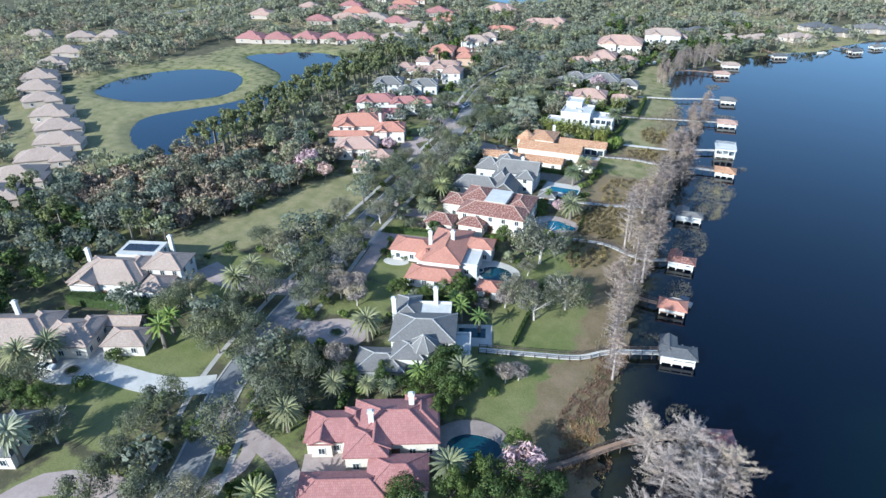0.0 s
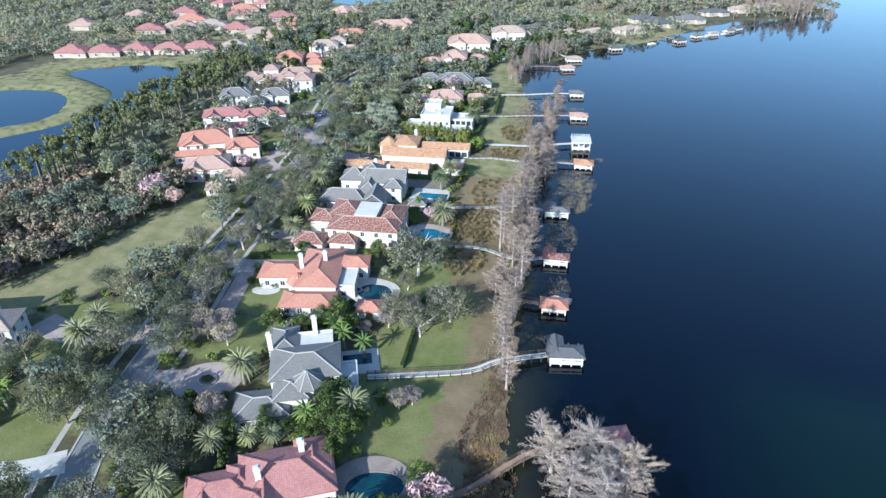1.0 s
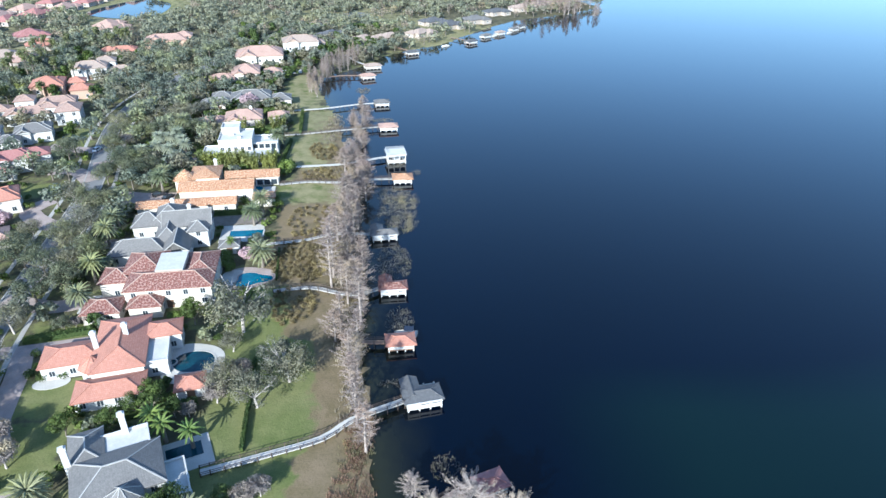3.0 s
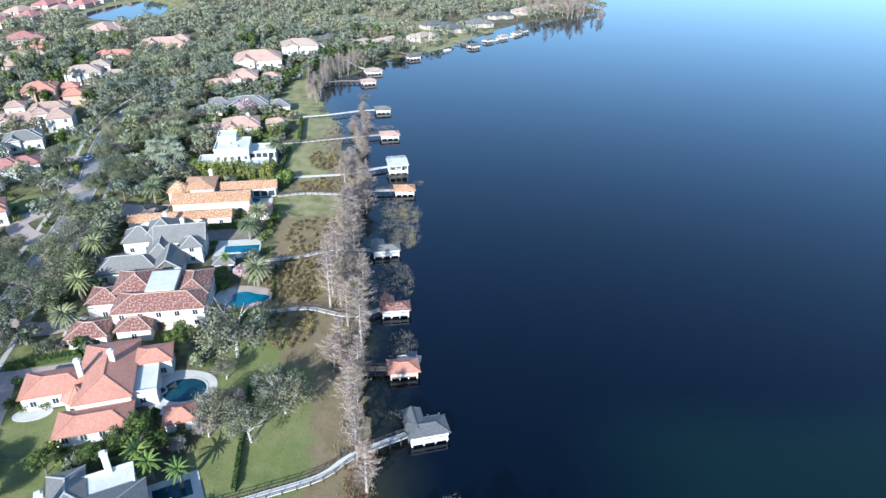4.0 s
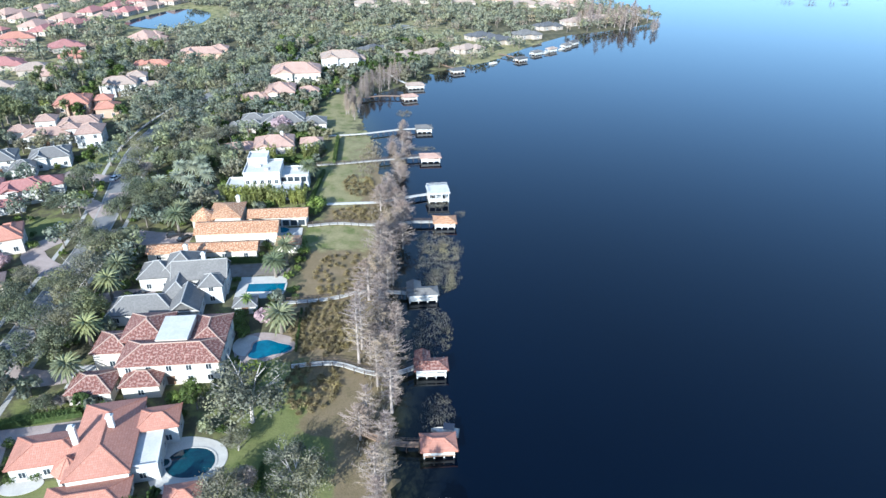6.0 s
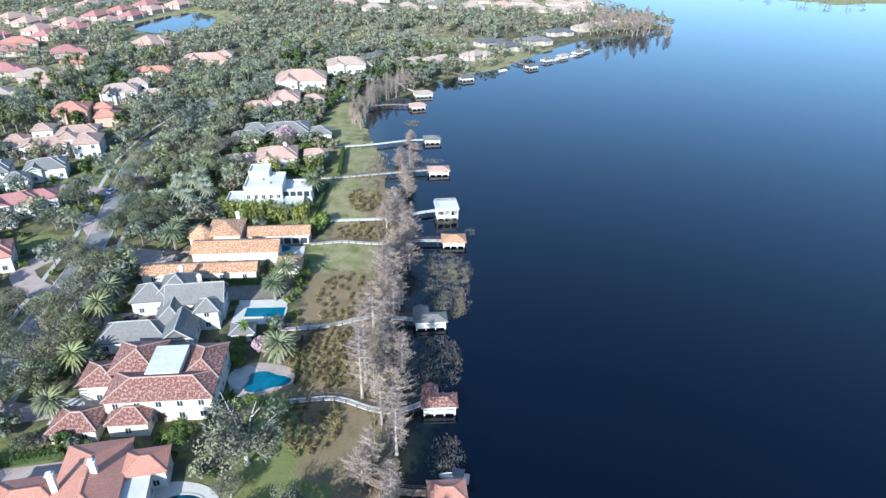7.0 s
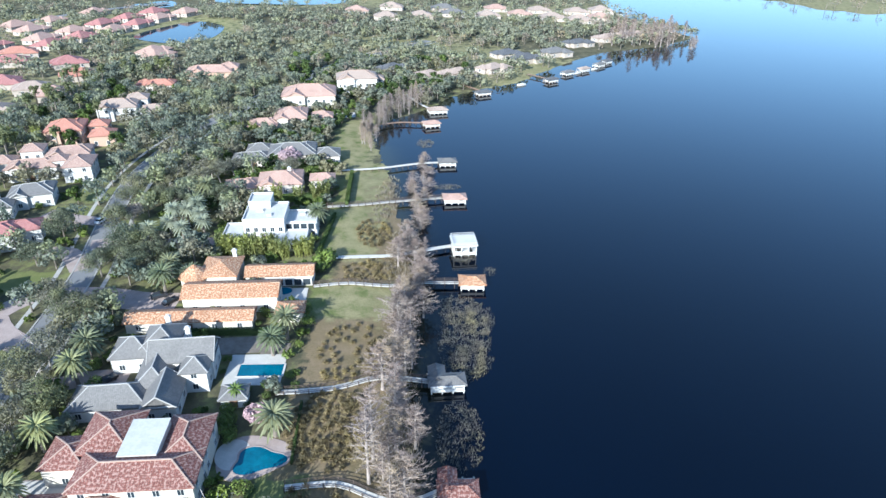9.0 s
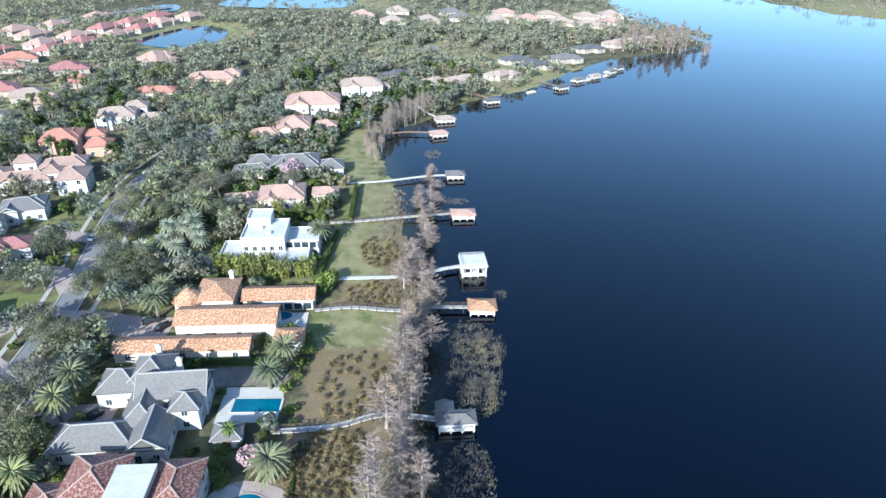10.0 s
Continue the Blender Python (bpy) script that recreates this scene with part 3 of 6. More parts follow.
def lawn_amount(px, py):
    best = np.full(px.shape, -1e9)
    for a, b, c, d in LAWNS:
        best = np.maximum(best, -rect_distance(px, py, ((a + c) / 2, (b + d) / 2, abs(c - a), abs(d - b))))
    return best


def make_ground():
    xs, ys = axis(-330, 20, 2.2, -2600, 2600), axis(0, 480, 2.4, -1200, 2700)
    px, py = np.meshgrid(xs, ys)
    d = water_distance(px, py)
    d = d + 1.1 * np.sin(px * 0.5 + 1.7 * np.sin(py * 0.23)) * np.sin(py * 0.41 + px * 0.2) + 0.7 * np.sin(py * 1.1)
    z = land_height(d)
    n, m = len(ys), len(xs)
    idx = np.arange(n * m).reshape(n, m)
    faces = np.stack([idx[:-1, :-1], idx[:-1, 1:], idx[1:, 1:], idx[1:, :-1]], axis=-1).reshape(-1, 4)
    me = bpy.data.meshes.new("ground")
    me.from_pydata(np.stack([px, py, z], axis=-1).reshape(-1, 3).tolist(), [], faces.tolist())
    me.shade_smooth()
    lake_d = signed(px, py, LAND)
    pond_d = np.full(px.shape, 1e9)
    for p in PONDS[:3]:
        pond_d = np.minimum(pond_d, -signed(px, py, p))
    lawn = np.clip(0.55 + lawn_amount(px, py) * 0.15, 0, 1)
    lawn = np.maximum(lawn, np.clip(1.3 - pond_d / 30, 0, 0.62))
    lawn = np.maximum(lawn, 0.42 * (px > -240) * (py < 480))
    dry = np.clip(0.6 + signed(px, py, MEADOW) * 0.08, 0, 1)
    # dry grass patches on far ground only, their paleness partly standing in for haze
    patches = np.sin(px * 0.021 + 2 * np.sin(py * 0.013)) + np.sin(py * 0.027 + px * 0.011)
    dry = np.maximum(dry, np.where((py > 430) | (px < -230), np.clip(0.45 + 0.25 * patches, 0, 0.8), 0))
    dry = np.maximum(dry, np.clip(1.2 - np.abs(pond_d - 16) / 18, 0, 0.56))
    for a, b, c, e in ((-37, 231, -19, 246), (-40, 262, -27, 345), (-52, 330, -36, 402)):
        dry = np.maximum(dry, np.clip(0.55 - rect_distance(px, py, ((a + c) / 2, (b + e) / 2, c - a, e - b)) * 0.06, 0, 0.62))
    shore_w = 9 + 7 * ((py > 150) & (py < 225)) + 4 * (py < 112)
    marsh = np.clip(0.5 + (shore_w + 4 - lake_d) * 0.12, 0, 1) * (py < 330)
    for a, b, c, e in ((-38, 176, -18, 229), (-36, 247, -18, 262), (-34, 270, -22, 292), (-18, 84, -4, 108)):
        marsh = np.maximum(marsh, np.clip(0.6 - rect_distance(px, py, ((a + c) / 2, (b + e) / 2, c - a, e - b)) * 0.12, 0, 1))
    col = np.stack([lawn, marsh, dry, np.ones_like(lawn)], axis=-1).reshape(-1, 4).astype(np.float32)
    at = me.color_attributes.new("cover", "FLOAT_COLOR", "POINT")
    at.data.foreach_set("color", col.ravel())
    me.materials.append(M["ground"])
    tagged(new("ground", me), "lawns, leaf litter and marsh grass sloping to the lake", "ground", kind="structure")


def flat_sheet(name, ring, z, mat, label, category):
    b = Build()
    b.face([(x, y, z) for x, y in ring])
    return tagged(new(name, b.mesh(name, mat)), label, category, kind="structure")


make_ground()
def make_lake():
    xs, ys = axis(-46, 16, 2.0, -60, 2600), axis(60, 480, 4.0, -1200, 2700)
    px, py = np.meshgrid(xs, ys)
    n, m = len(ys), len(xs)
    idx = np.arange(n * m).reshape(n, m)
    faces = np.stack([idx[:-1, :-1], idx[:-1, 1:], idx[1:, 1:], idx[1:, :-1]], axis=-1).reshape(-1, 4)
    me = bpy.data.meshes.new("lake")
    me.from_pydata(np.stack([px, py, 0 * px], axis=-1).reshape(-1, 3).tolist(), [], faces.tolist())
    d = -signed(px, py, LAND)
    near = np.clip(1 - d / 15, 0, 1)
    edge = 139 + 5 * np.sin(px * 0.05) - 0.0016 * (px - 105) ** 2
    shoal = np.clip((edge - py) / 16, 0, 1) * np.clip((py - 40) / 60, 0, 1) * np.clip((px - 32) / 30, 0, 1) * np.clip((260 - px) / 90, 0, 1)
    col = np.stack([near, shoal, 0 * near, np.ones_like(near)], axis=-1).reshape(-1, 4).astype(np.float32)
    me.color_attributes.new("bed", "FLOAT_COLOR", "POINT").data.foreach_set("color", col.ravel())
    me.materials.append(M["lake"])
    tagged(new("water", me), "deep blue lake water with fine ripples", "lake", kind="structure")


make_lake()
for ring in PONDS:
    cx, cy = sum(p[0] for p in ring) / len(ring), sum(p[1] for p in ring) / len(ring)
    flat_sheet("water", [(cx + (x - cx) * 1.01, cy + (y - cy) * 1.01) for x, y in ring], 0.0 + 0.004, M["pond"], "still blue pond water between mown banks", "pond")


def ribbon(line, half, off, z, lift, bld):
    """A slab along a line, off to its right, with real edges."""
    left, right = [], []
    for i, (x, y) in enumerate(line):
        ax, ay = line[max(i - 1, 0)]
        bx, by = line[min(i + 1, len(line) - 1)]
        l = math.hypot(bx - ax, by - ay)
        nx, ny = (by - ay) / l, -(bx - ax) / l
        left.append((x + nx * (off - half), y + ny * (off - half)))
        right.append((x + nx * (off + half), y + ny * (off + half)))
    for i in range(len(line) - 1):
        a, c, d, e = left[i], right[i], right[i + 1], left[i + 1]
        bld.face([(*a, z + lift), (*c, z + lift), (*d, z + lift), (*e, z + lift)])
        bld.face([(*e, z - 0.2), (*a, z - 0.2), (*a, z + lift), (*e, z + lift)][::-1])
        bld.face([(*c, z - 0.2), (*d, z - 0.2), (*d, z + lift), (*c, z + lift)][::-1])


def strip(name, line, half, off, lift, mat, label, category):
    bld = Build()
    ribbon(line, half, off, Z0, lift, bld)
    return tagged(new(name, bld.mesh(name, mat)), label, category, kind="structure")


strip("road", ROAD, 3.3, 0, 0.03, M["asphalt"], "pale worn asphalt street between oaks", "road")
for side in (-1, 1):
    strip("kerb", ROAD, 0.22, side * 3.52, 0.16, M["concrete"], "pale concrete kerb along the street", "kerb")
    strip("pavement", ROAD, 0.65, side * 7.6, 0.07, M["concrete"], "pale concrete footpath along the street", "footpath")
for n_drive, (key, (line, half)) in enumerate(DRIVE_LINES.items()):
    strip("driveway", line, half, 0, 0.05 + 0.005 * n_drive, M["asphalt"] if key == "golf_road" else M["paver_pale"] if key == "lane_w" else M["paver"], "pale paved driveway to a motor court" if key == "lane_w" else "brown paved driveway off the street", "driveway")


def disc(x, y, rx, ry, turn=0.0, n=36, lobe=0.0, k=3, ph=0.0):
    c, s = math.cos(turn), math.sin(turn)
    out = []
    for i in range(n):
        a = 6.28319 * i / n
        r = 1 + lobe * math.cos(k * a + ph)
        u, v = rx * r * math.cos(a), ry * r * math.sin(a)
        out.append((x + u * c - v * s, y + u * s + v * c))
    return out


TERRACES = []


def slab(name, ring, lift, mat, label, category):
    bld = Build()
    bld.ngon(ring, Z0 - 0.2, Z0 + lift)
    TERRACES.append(ring)
    return tagged(new(name, bld.mesh(name, mat)), label, category, kind="structure")


def rect(x, y, w, d, turn=0.0):
    c, s = math.cos(radians(turn)), math.sin(radians(turn))
    return [(x + u * c - v * s, y + u * s + v * c) for u, v in ((-w / 2, -d / 2), (w / 2, -d / 2), (w / 2, d / 2), (-w / 2, d / 2))]


slab("terrace", disc(-75, 99, 8, 6.5, 0.3), 0.13, M["paver"], "pale paved turning circle before a house", "forecourt")
slab("terrace", rect(-52, 61.5, 10, 7, 27), 0.12, M["paver"], "brown paved motor court", "forecourt")
slab("terrace", disc(-126, 62, 9.5, 7.5, 0.4), 0.13, M["paver_pale"], "pale paved motor court", "forecourt")
slab("terrace", rect(-79, 169, 11, 8, 5), 0.13, M["paver_pale"], "pale paved motor court", "forecourt")
slab("terrace", disc(-79, 137, 4, 2.2, 0.2), 0.13, M["paver_pale"], "pale round front terrace", "terrace")

slab("terrace", disc(-46.5, 180.5, 3.6, 4.2, 0.2), 0.145, M["paver_pale"], "pale sandy apron beside a pool", "terrace")
# dark slab painted in for the manor's shade; the one beside the pool is mulch
slab("bed_and_shade", rect(-55, 217, 17, 7, 8), 0.08, M["bark"], "dark slab laid where the manor's shade falls", "planting bed")
slab("bed_and_shade", rect(-46, 215, 7, 6, 3), 0.1, M["bark"], "dark mulched planting bed beside a pool", "planting bed")

# ---- pools ----
POOLS = [  # centre, water outline, deck outline, water, deck
    (disc(-27.5, 78.5, 5.2, 4.0, 0.5, 40, 0.12, 2, 1.0), disc(-29, 79, 8.5, 7.0, 0.5), "pool_dark", "paver_brown", "curved dark pool with a tiled rim"),
    (rect(-43.5, 113.8, 7, 4, 22), rect(-43.5, 113, 11, 9, 22), "pool_dark", "paver_pale", "small dark green pool beside the house"),
    (disc(-48.6, 142.6, 4.2, 4.6, 0.4, 40, 0.14, 2, 0.6), disc(-49.5, 142.6, 7.6, 7.4, 0.3, 40, 0.06, 3), "pool_dark", "paver_pale", "kidney shaped dark pool in a pale deck"),
    (disc(-41.0, 179, 5.0, 3.4, 0.15, 48, 0.2, 3, 0.5), disc(-42.5, 180, 7.6, 6.0, 0.2, 48, 0.08, 3), "pool", "paver", "free form turquoise pool with rock edge"),
    (rect(-47.6, 207.2, 10.5, 4.4, 3), rect(-49, 207.5, 13.5, 11.5, 3), "pool", "paver_pale", "long rectangular blue pool in a white deck"),
    (disc(-50, 242.4, 2.4, 2.0, 0.1), rect(-48, 240, 10, 8, 5), "pool", "paver_pale", "small round pool in a paved court"),
    (rect(-58, 409, 9, 4, 8), rect(-58, 409, 14, 8, 8), "pool", "paver_pale", "blue pool before a loggia"),
    (rect(-60, 357, 9, 4, 8), rect(-60, 357, 13, 7, 8), "pool", "paver_pale", "blue pool behind a low house"),
]
for water_ring, deck_ring, w_mat, d_mat, label in POOLS:
    slab("terrace", deck_ring, 0.14, M[d_mat], "paved pool deck", "pool deck")
    pool = thing("pool", label, "pool")
    cx, cy = sum(p[0] for p in water_ring) / len(water_ring), sum(p[1] for p in water_ring) / len(water_ring)
    rim = Build()
    outer = [(cx + (x - cx) * 1.09, cy + (y - cy) * 1.09) for x, y in water_ring]
    inner = water_ring
    for i in range(len(inner)):
        j = (i + 1) % len(inner)
        rim.face([(*outer[i], Z0 + 0.25), (*outer[j], Z0 + 0.25), (*inner[j], Z0 + 0.25), (*inner[i], Z0 + 0.25)])
        rim.face([(*outer[i], Z0 + 0.1), (*outer[j], Z0 + 0.1), (*outer[j], Z0 + 0.25), (*outer[i], Z0 + 0.25)])
        rim.face([(*inner[j], Z0 + 0.1), (*inner[i], Z0 + 0.1), (*inner[i], Z0 + 0.25), (*inner[j], Z0 + 0.25)])
    part("coping", rim.mesh("coping", M[d_mat]), pool, "stone coping")
    face = Build()
    face.face([(x, y, Z0 + 0.18) for x, y in water_ring])
    part("water", face.mesh("pool_water", M[w_mat]), pool, "clear pool water")


spa = thing("hot_tub", "round dark spa beside a kidney shaped pool", "hot tub", (-53.6, 142.4, Z0 + 0.14))
tub, tub_water = Build(), Build()
for i in range(20):
    p, q = [(math.cos(6.28319 * k / 20), math.sin(6.28319 * k / 20)) for k in (i, i + 1)]
    tub.face([(p[0] * 1.3, p[1] * 1.3, 0.35), (q[0] * 1.3, q[1] * 1.3, 0.35), (q[0], q[1], 0.35), (p[0], p[1], 0.35)])
    tub.face([(p[0] * 1.3, p[1] * 1.3, -0.05), (q[0] * 1.3, q[1] * 1.3, -0.05), (q[0] * 1.3, q[1] * 1.3, 0.35), (p[0] * 1.3, p[1] * 1.3, 0.35)])
    tub.face([(q[0], q[1], 0.1), (p[0], p[1], 0.1), (p[0], p[1], 0.35), (q[0], q[1], 0.35)])
tub_water.face([(1.05 * math.cos(6.28319 * k / 20), 1.05 * math.sin(6.28319 * k / 20), 0.25) for k in range(20)])
part("rim", tub.mesh("rim", M["paver_pale"]), spa)
part("water", tub_water.mesh("spa_water", M["pool_dark"]), spa, "dark still water")


# ---- houses ----
def roof_planes(w, d, eave, form, pitch=0.46, over=0.5):
    """A roof with overhang and thick eaves, over a wing centred on its own origin."""
    b, caps = Build(), []
    def cap_bar(*q):
        caps.append(Build())
        caps[-1].bar(*q)
    def cap_box(*q):
        caps.append(Build())
        caps[-1].box(*q)
    a, c, z = w / 2 + over, d / 2 + over, eave - over * pitch * 0.4
    lo = z - 0.28
    if form == "flat":
        b.box((0, 0, eave + 0.1), (w - 0.4, d - 0.4, 0.2))
        for x, y, sx, sy in ((0, d / 2, w + 0.3, 0.3), (0, -d / 2, w + 0.3, 0.3), (w / 2, 0, 0.3, d - 0.3), (-w / 2, 0, 0.3, d - 0.3)):
            cap_box((x, y, eave + 0.35), (sx, sy, 0.7))
        return b, caps
    if form == "deck":
        b.box((0, 0, eave + 0.12), (w + 0.3, d + 0.3, 0.24))
        return b, caps
    swap = form == "gable_y" or (form == "hip" and d > w)
    if swap:
        a, c = c, a
    def p(x, y, zz):
        return (-y, x, zz) if swap else (x, y, zz)
    rise = c * pitch * (1.15 if form.startswith("gable") else 1.0)
    top = z + rise
    if form == "bay":
        n = 8
        ring = [(a * 1.02 * math.cos(6.28319 * (k + 0.5) / n), a * 1.02 * math.sin(6.28319 * (k + 0.5) / n)) for k in range(n)]
        top = z + a * 0.75
        for k in range(n):
            q, r = ring[k], ring[(k + 1) % n]
            b.slope([(*q, z), (*r, z), (0, 0, top)])
            b.face([(*q, lo), (*r, lo), (*r, z), (*q, z)])
            cap_bar((*q, z), (0, 0, top + 0.04), 0.16, 0.12)
        b.face([(x, y, lo) for x, y in ring[::-1]])
        return b, caps
    k = a - c if form == "hip" else a
    k = max(k, 0.0)
    c4 = [(-a, -c), (a, -c), (a, c), (-a, c)]
    r0, r1 = p(-k, 0, top), p(k, 0, top)
    q = [p(x, y, z) for x, y in c4]
    if form == "hip":
        b.slope([q[0], q[1], r1, r0])
        b.slope([q[2], q[3], r0, r1])
        b.slope([q[1], q[2], r1])
        b.slope([q[3], q[0], r0])
        for i, r in ((0, r0), (3, r0), (1, r1), (2, r1)):
            cap_bar(q[i], Vector(r) + Vector((0, 0, 0.04)), 0.26, 0.16)
    else:
        b.slope([q[0], q[1], r1, r0])
        b.slope([q[2], q[3], r0, r1])
        g = a - over
        for s in (-1, 1):
            tri = [p(s * g, -c + over, eave), p(s * g, c - over, eave), p(s * g, 0, top - 0.25)]
            b.face(tri if s > 0 else tri[::-1])
            for y in (-c, c):
                cap_bar(p(s * a, y, z - 0.1), p(s * a, 0, top - 0.1), 0.12, 0.3)
    if k > 0.2:
        cap_bar(Vector(r0) + Vector((0, 0, 0.05)), Vector(r1) + Vector((0, 0, 0.05)), 0.28, 0.18)
    lower = [p(x, y, lo) for x, y in c4]
    for i in range(4):
        j = (i + 1) % 4
        if form == "hip" or i in (0, 2):
            b.face([lower[i], lower[j], q[j], q[i]])
    b.face(lower[::-1])
    return b, caps


def window_meshes():
    fr, pane = Build(), Build()
    w, h = 1.3, 1.6
    for x, z, sx, sz in ((-w / 2, h / 2, 0.12, h + 0.12), (w / 2, h / 2, 0.12, h + 0.12), (0, 0, w - 0.12, 0.14), (0, h, w - 0.12, 0.12), (0, h / 2, 0.07, h - 0.12)):
        fr.box((x, -0.05, z), (sx, 0.14, sz))
    fr.box((0, -0.1, -0.12), (w + 0.3, 0.24, 0.1))
    pane.box((0, -0.02, h / 2), (w - 0.1, 0.06, h - 0.1))
    return fr.mesh("window_frame", M["trim"]), pane.mesh("window_pane", M["glass"])


WIN_FRAME, WIN_PANE = window_meshes()
door_b = Build()
door_b.box((0, -0.04, 1.08), (1.4, 0.1, 2.16))
for x in (-0.78, 0.78):
    door_b.box((x, -0.06, 1.15), (0.16, 0.18, 2.3))
door_b.box((0, -0.06, 2.3), (1.9, 0.2, 0.18))
DOOR = door_b.mesh("door", M["door"])
gar_b = Build()
for k in range(4):
    gar_b.box((0, -0.03, 0.3 + 0.56 * k), (2.7, 0.1, 0.53))
GARAGE = gar_b.mesh("garage_door", M["garage"])
chim_b = Build()
chim_b.box((0, 0, -3.2), (1.1, 0.9, 9.6))
chim_b.box((0, 0, 1.5), (1.4, 1.2, 0.3))
chim_b.box((0, 0, 1.8), (0.7, 0.6, 0.4))
CHIMNEY = chim_b.mesh("chimney", M["stucco_white"])
WALL_CACHE = {}


def ridge_material(roof):
    return M["ridge_grey"] if roof in ("roof_grey", "roof_dark") else M["ridge_pale"] if roof in ("roof_wine", "roof_terra", "roof_beige", "roof_brown") else M[roof]



def make_house(spec, gap=3.4, group="lakeside houses", pitch=0.46):
    label, wall, roof, turn, wings, chimneys = spec
    rz = radians(turn)
    ox, oy = wings[0][0], wings[0][1]
    house = thing("house", label, "house", (ox, oy, Z0), rz, group)
    c, s = math.cos(rz), math.sin(rz)
    local = [((x - ox) * c + (y - oy) * s, -(x - ox) * s + (y - oy) * c, w, d, e, f) for x, y, w, d, e, f in wings]
    for n, (x, y, w, d, eave, form) in enumerate(local):
        key = (w, d, eave, form, wall, roof, pitch)
        if key not in WALL_CACHE:
            wb = Build()
            if form == "bay":
                wb.ngon([(w / 2 * math.cos(6.28319 * (k + 0.5) / 8), w / 2 * math.sin(6.28319 * (k + 0.5) / 8)) for k in range(8)], -0.3, eave)
            else:
                wb.box((0, 0, eave / 2 - 0.15), (w, d, eave + 0.3))
                wb.box((0, 0, 0.1), (w + 0.12, d + 0.12, 0.5))
            rb, cb = roof_planes(w, d, eave, form, pitch)
            WALL_CACHE[key] = (wb.mesh("wall", M[wall]), rb.mesh("roof", M["roof_white"] if form in ("flat", "deck") else M[roof]),
                               [q.mesh("ridge", M["stucco_white"] if form == "flat" else ridge_material(roof)) for q in cb])
        wm, rm, cm = WALL_CACHE[key]
        part("wall", wm, house, "", (x, y, 0.004 * n))
        ro = part("roof", rm, house, "white flat roof" if form == "flat" else "", (x, y, 0.011 * n))
        if gap < 5:
            for q in cm:
                part("parapet" if form == "flat" else "ridge", q, ro)
        if form == "bay":
            continue
        for side in range(4):
            a = side * math.pi / 2
            span, out = (w, d / 2) if side % 2 == 0 else (d, w / 2)
            k = max(1, int(span / gap))
            for i in range(k):
                u = (i + 0.5) * span / k - span / 2
                wx, wy = x + u * math.cos(a) + out * math.sin(a), y + u * math.sin(a) - out * math.cos(a)
                tx, ty = wx + 0.8 * math.sin(a), wy - 0.8 * math.cos(a)
                for storey in range(2 if eave > 5.7 else 1):
                    zz = 0.9 + 3.1 * storey
                    if any(abs(tx - q[0]) < q[2] / 2 and abs(ty - q[1]) < q[3] / 2 and q[4] > zz for m, q in enumerate(local) if m != n):
                        continue
                    if n == 0 and side == 0 and i == k // 2 and storey == 0:
                        part("door", DOOR, house, "dark wooden door", (wx, wy, 0.15), a)
                        continue
                    if n == 2 and side == 3 and storey == 0 and gap < 5:
                        part("garage_door", GARAGE, house, "", (wx, wy, 0.1), a)
                        continue
                    wi = part("window", WIN_FRAME, house, "", (wx, wy, zz), a)
                    part("pane", WIN_PANE, wi, "")
    for x, y in chimneys:
        part("chimney", CHIMNEY, house, "white plastered chimney", ((x - ox) * c + (y - oy) * s, -(x - ox) * s + (y - oy) * c, wings[0][4] + 2.9))
    return house


def enriched(spec):
    """Adds a cross gable and a side bay to each broad hipped wing."""
    label, wall, roof, turn, wings, chimneys = spec
    a, more = radians(turn), []
    for n, (x, y, w, d, e, f) in enumerate(wings):
        if f == "hip" and w >= 12 and d >= 8:
            for u, v, ww, dd, ee, ff in ((-0.24 * w, -0.3 * d, round(0.34 * w, 1), round(0.62 * d, 1), e + 0.15, "gable_y"), (0.3 * w, 0.2 * d, round(0.36 * w, 1), round(0.75 * d, 1), e + 0.3, "hip")):
                more.append((x + u * math.cos(a) - v * math.sin(a), y + u * math.sin(a) + v * math.cos(a), ww, dd, ee, ff))
    return label, wall, roof, turn, wings + more, chimneys


def loggia(house, x, y, z, bays, step):
    """A row of tall dark panels, standing for the shade in open bays, between white piers, on a wall that faces the
    house's front.
    """
    for k in range(bays):
        g = Build()
        # dark glass sheet painted in for the shade inside an open bay
        g.box((0, 0, 1.05), (step - 0.6, 0.12, 2.1))
        bay = part("glazed_bay", g.mesh("glazed_bay", M["glass"]), house, "tall dark panel in place of a shaded loggia opening", (x + (k + 0.5) * step, y, z))
        p = Build()
        p.box((step / 2, -0.1, 1.15), (0.4, 0.5, 2.5))
        p.box((0, -0.1, 2.28), (step - 0.4, 0.5, 0.24))
        part("pier", p.mesh("pier", M["stucco_white"]), bay, "white plastered pier")


for n_house, spec in enumerate(HOUSES):
    built = make_house(spec if n_house in (1, 2, 3, 4, 5, 6) else enriched(spec), {3: 4.4, 5: 6.2, 6: 2.5}.get(n_house, 3.4), pitch={1: 0.4, 2: 0.38, 4: 0.7, 5: 0.36}.get(n_house, 0.46))
    if n_house == 6:
        loggia(built, 6.3, -3.65, 3.3, 4, 2.4)
        for x, y, w, d, h in ((-2.0, 0.5, 2.2, 1.6, 8.4), (1.5, -3.0, 1.4, 1.4, 8.4), (11.5, 3.0, 1.6, 1.6, 5.8)):
            kb = Build()
            kb.box((x, y, h), (w, d, 0.9))
            part("rooflight", kb.mesh("rooflight", M["roof_white"]), built, "low white rooflight box")
    if n_house == 5:
        loggia(built, 10.9, 18.6, 0.4, 7, 2.6)
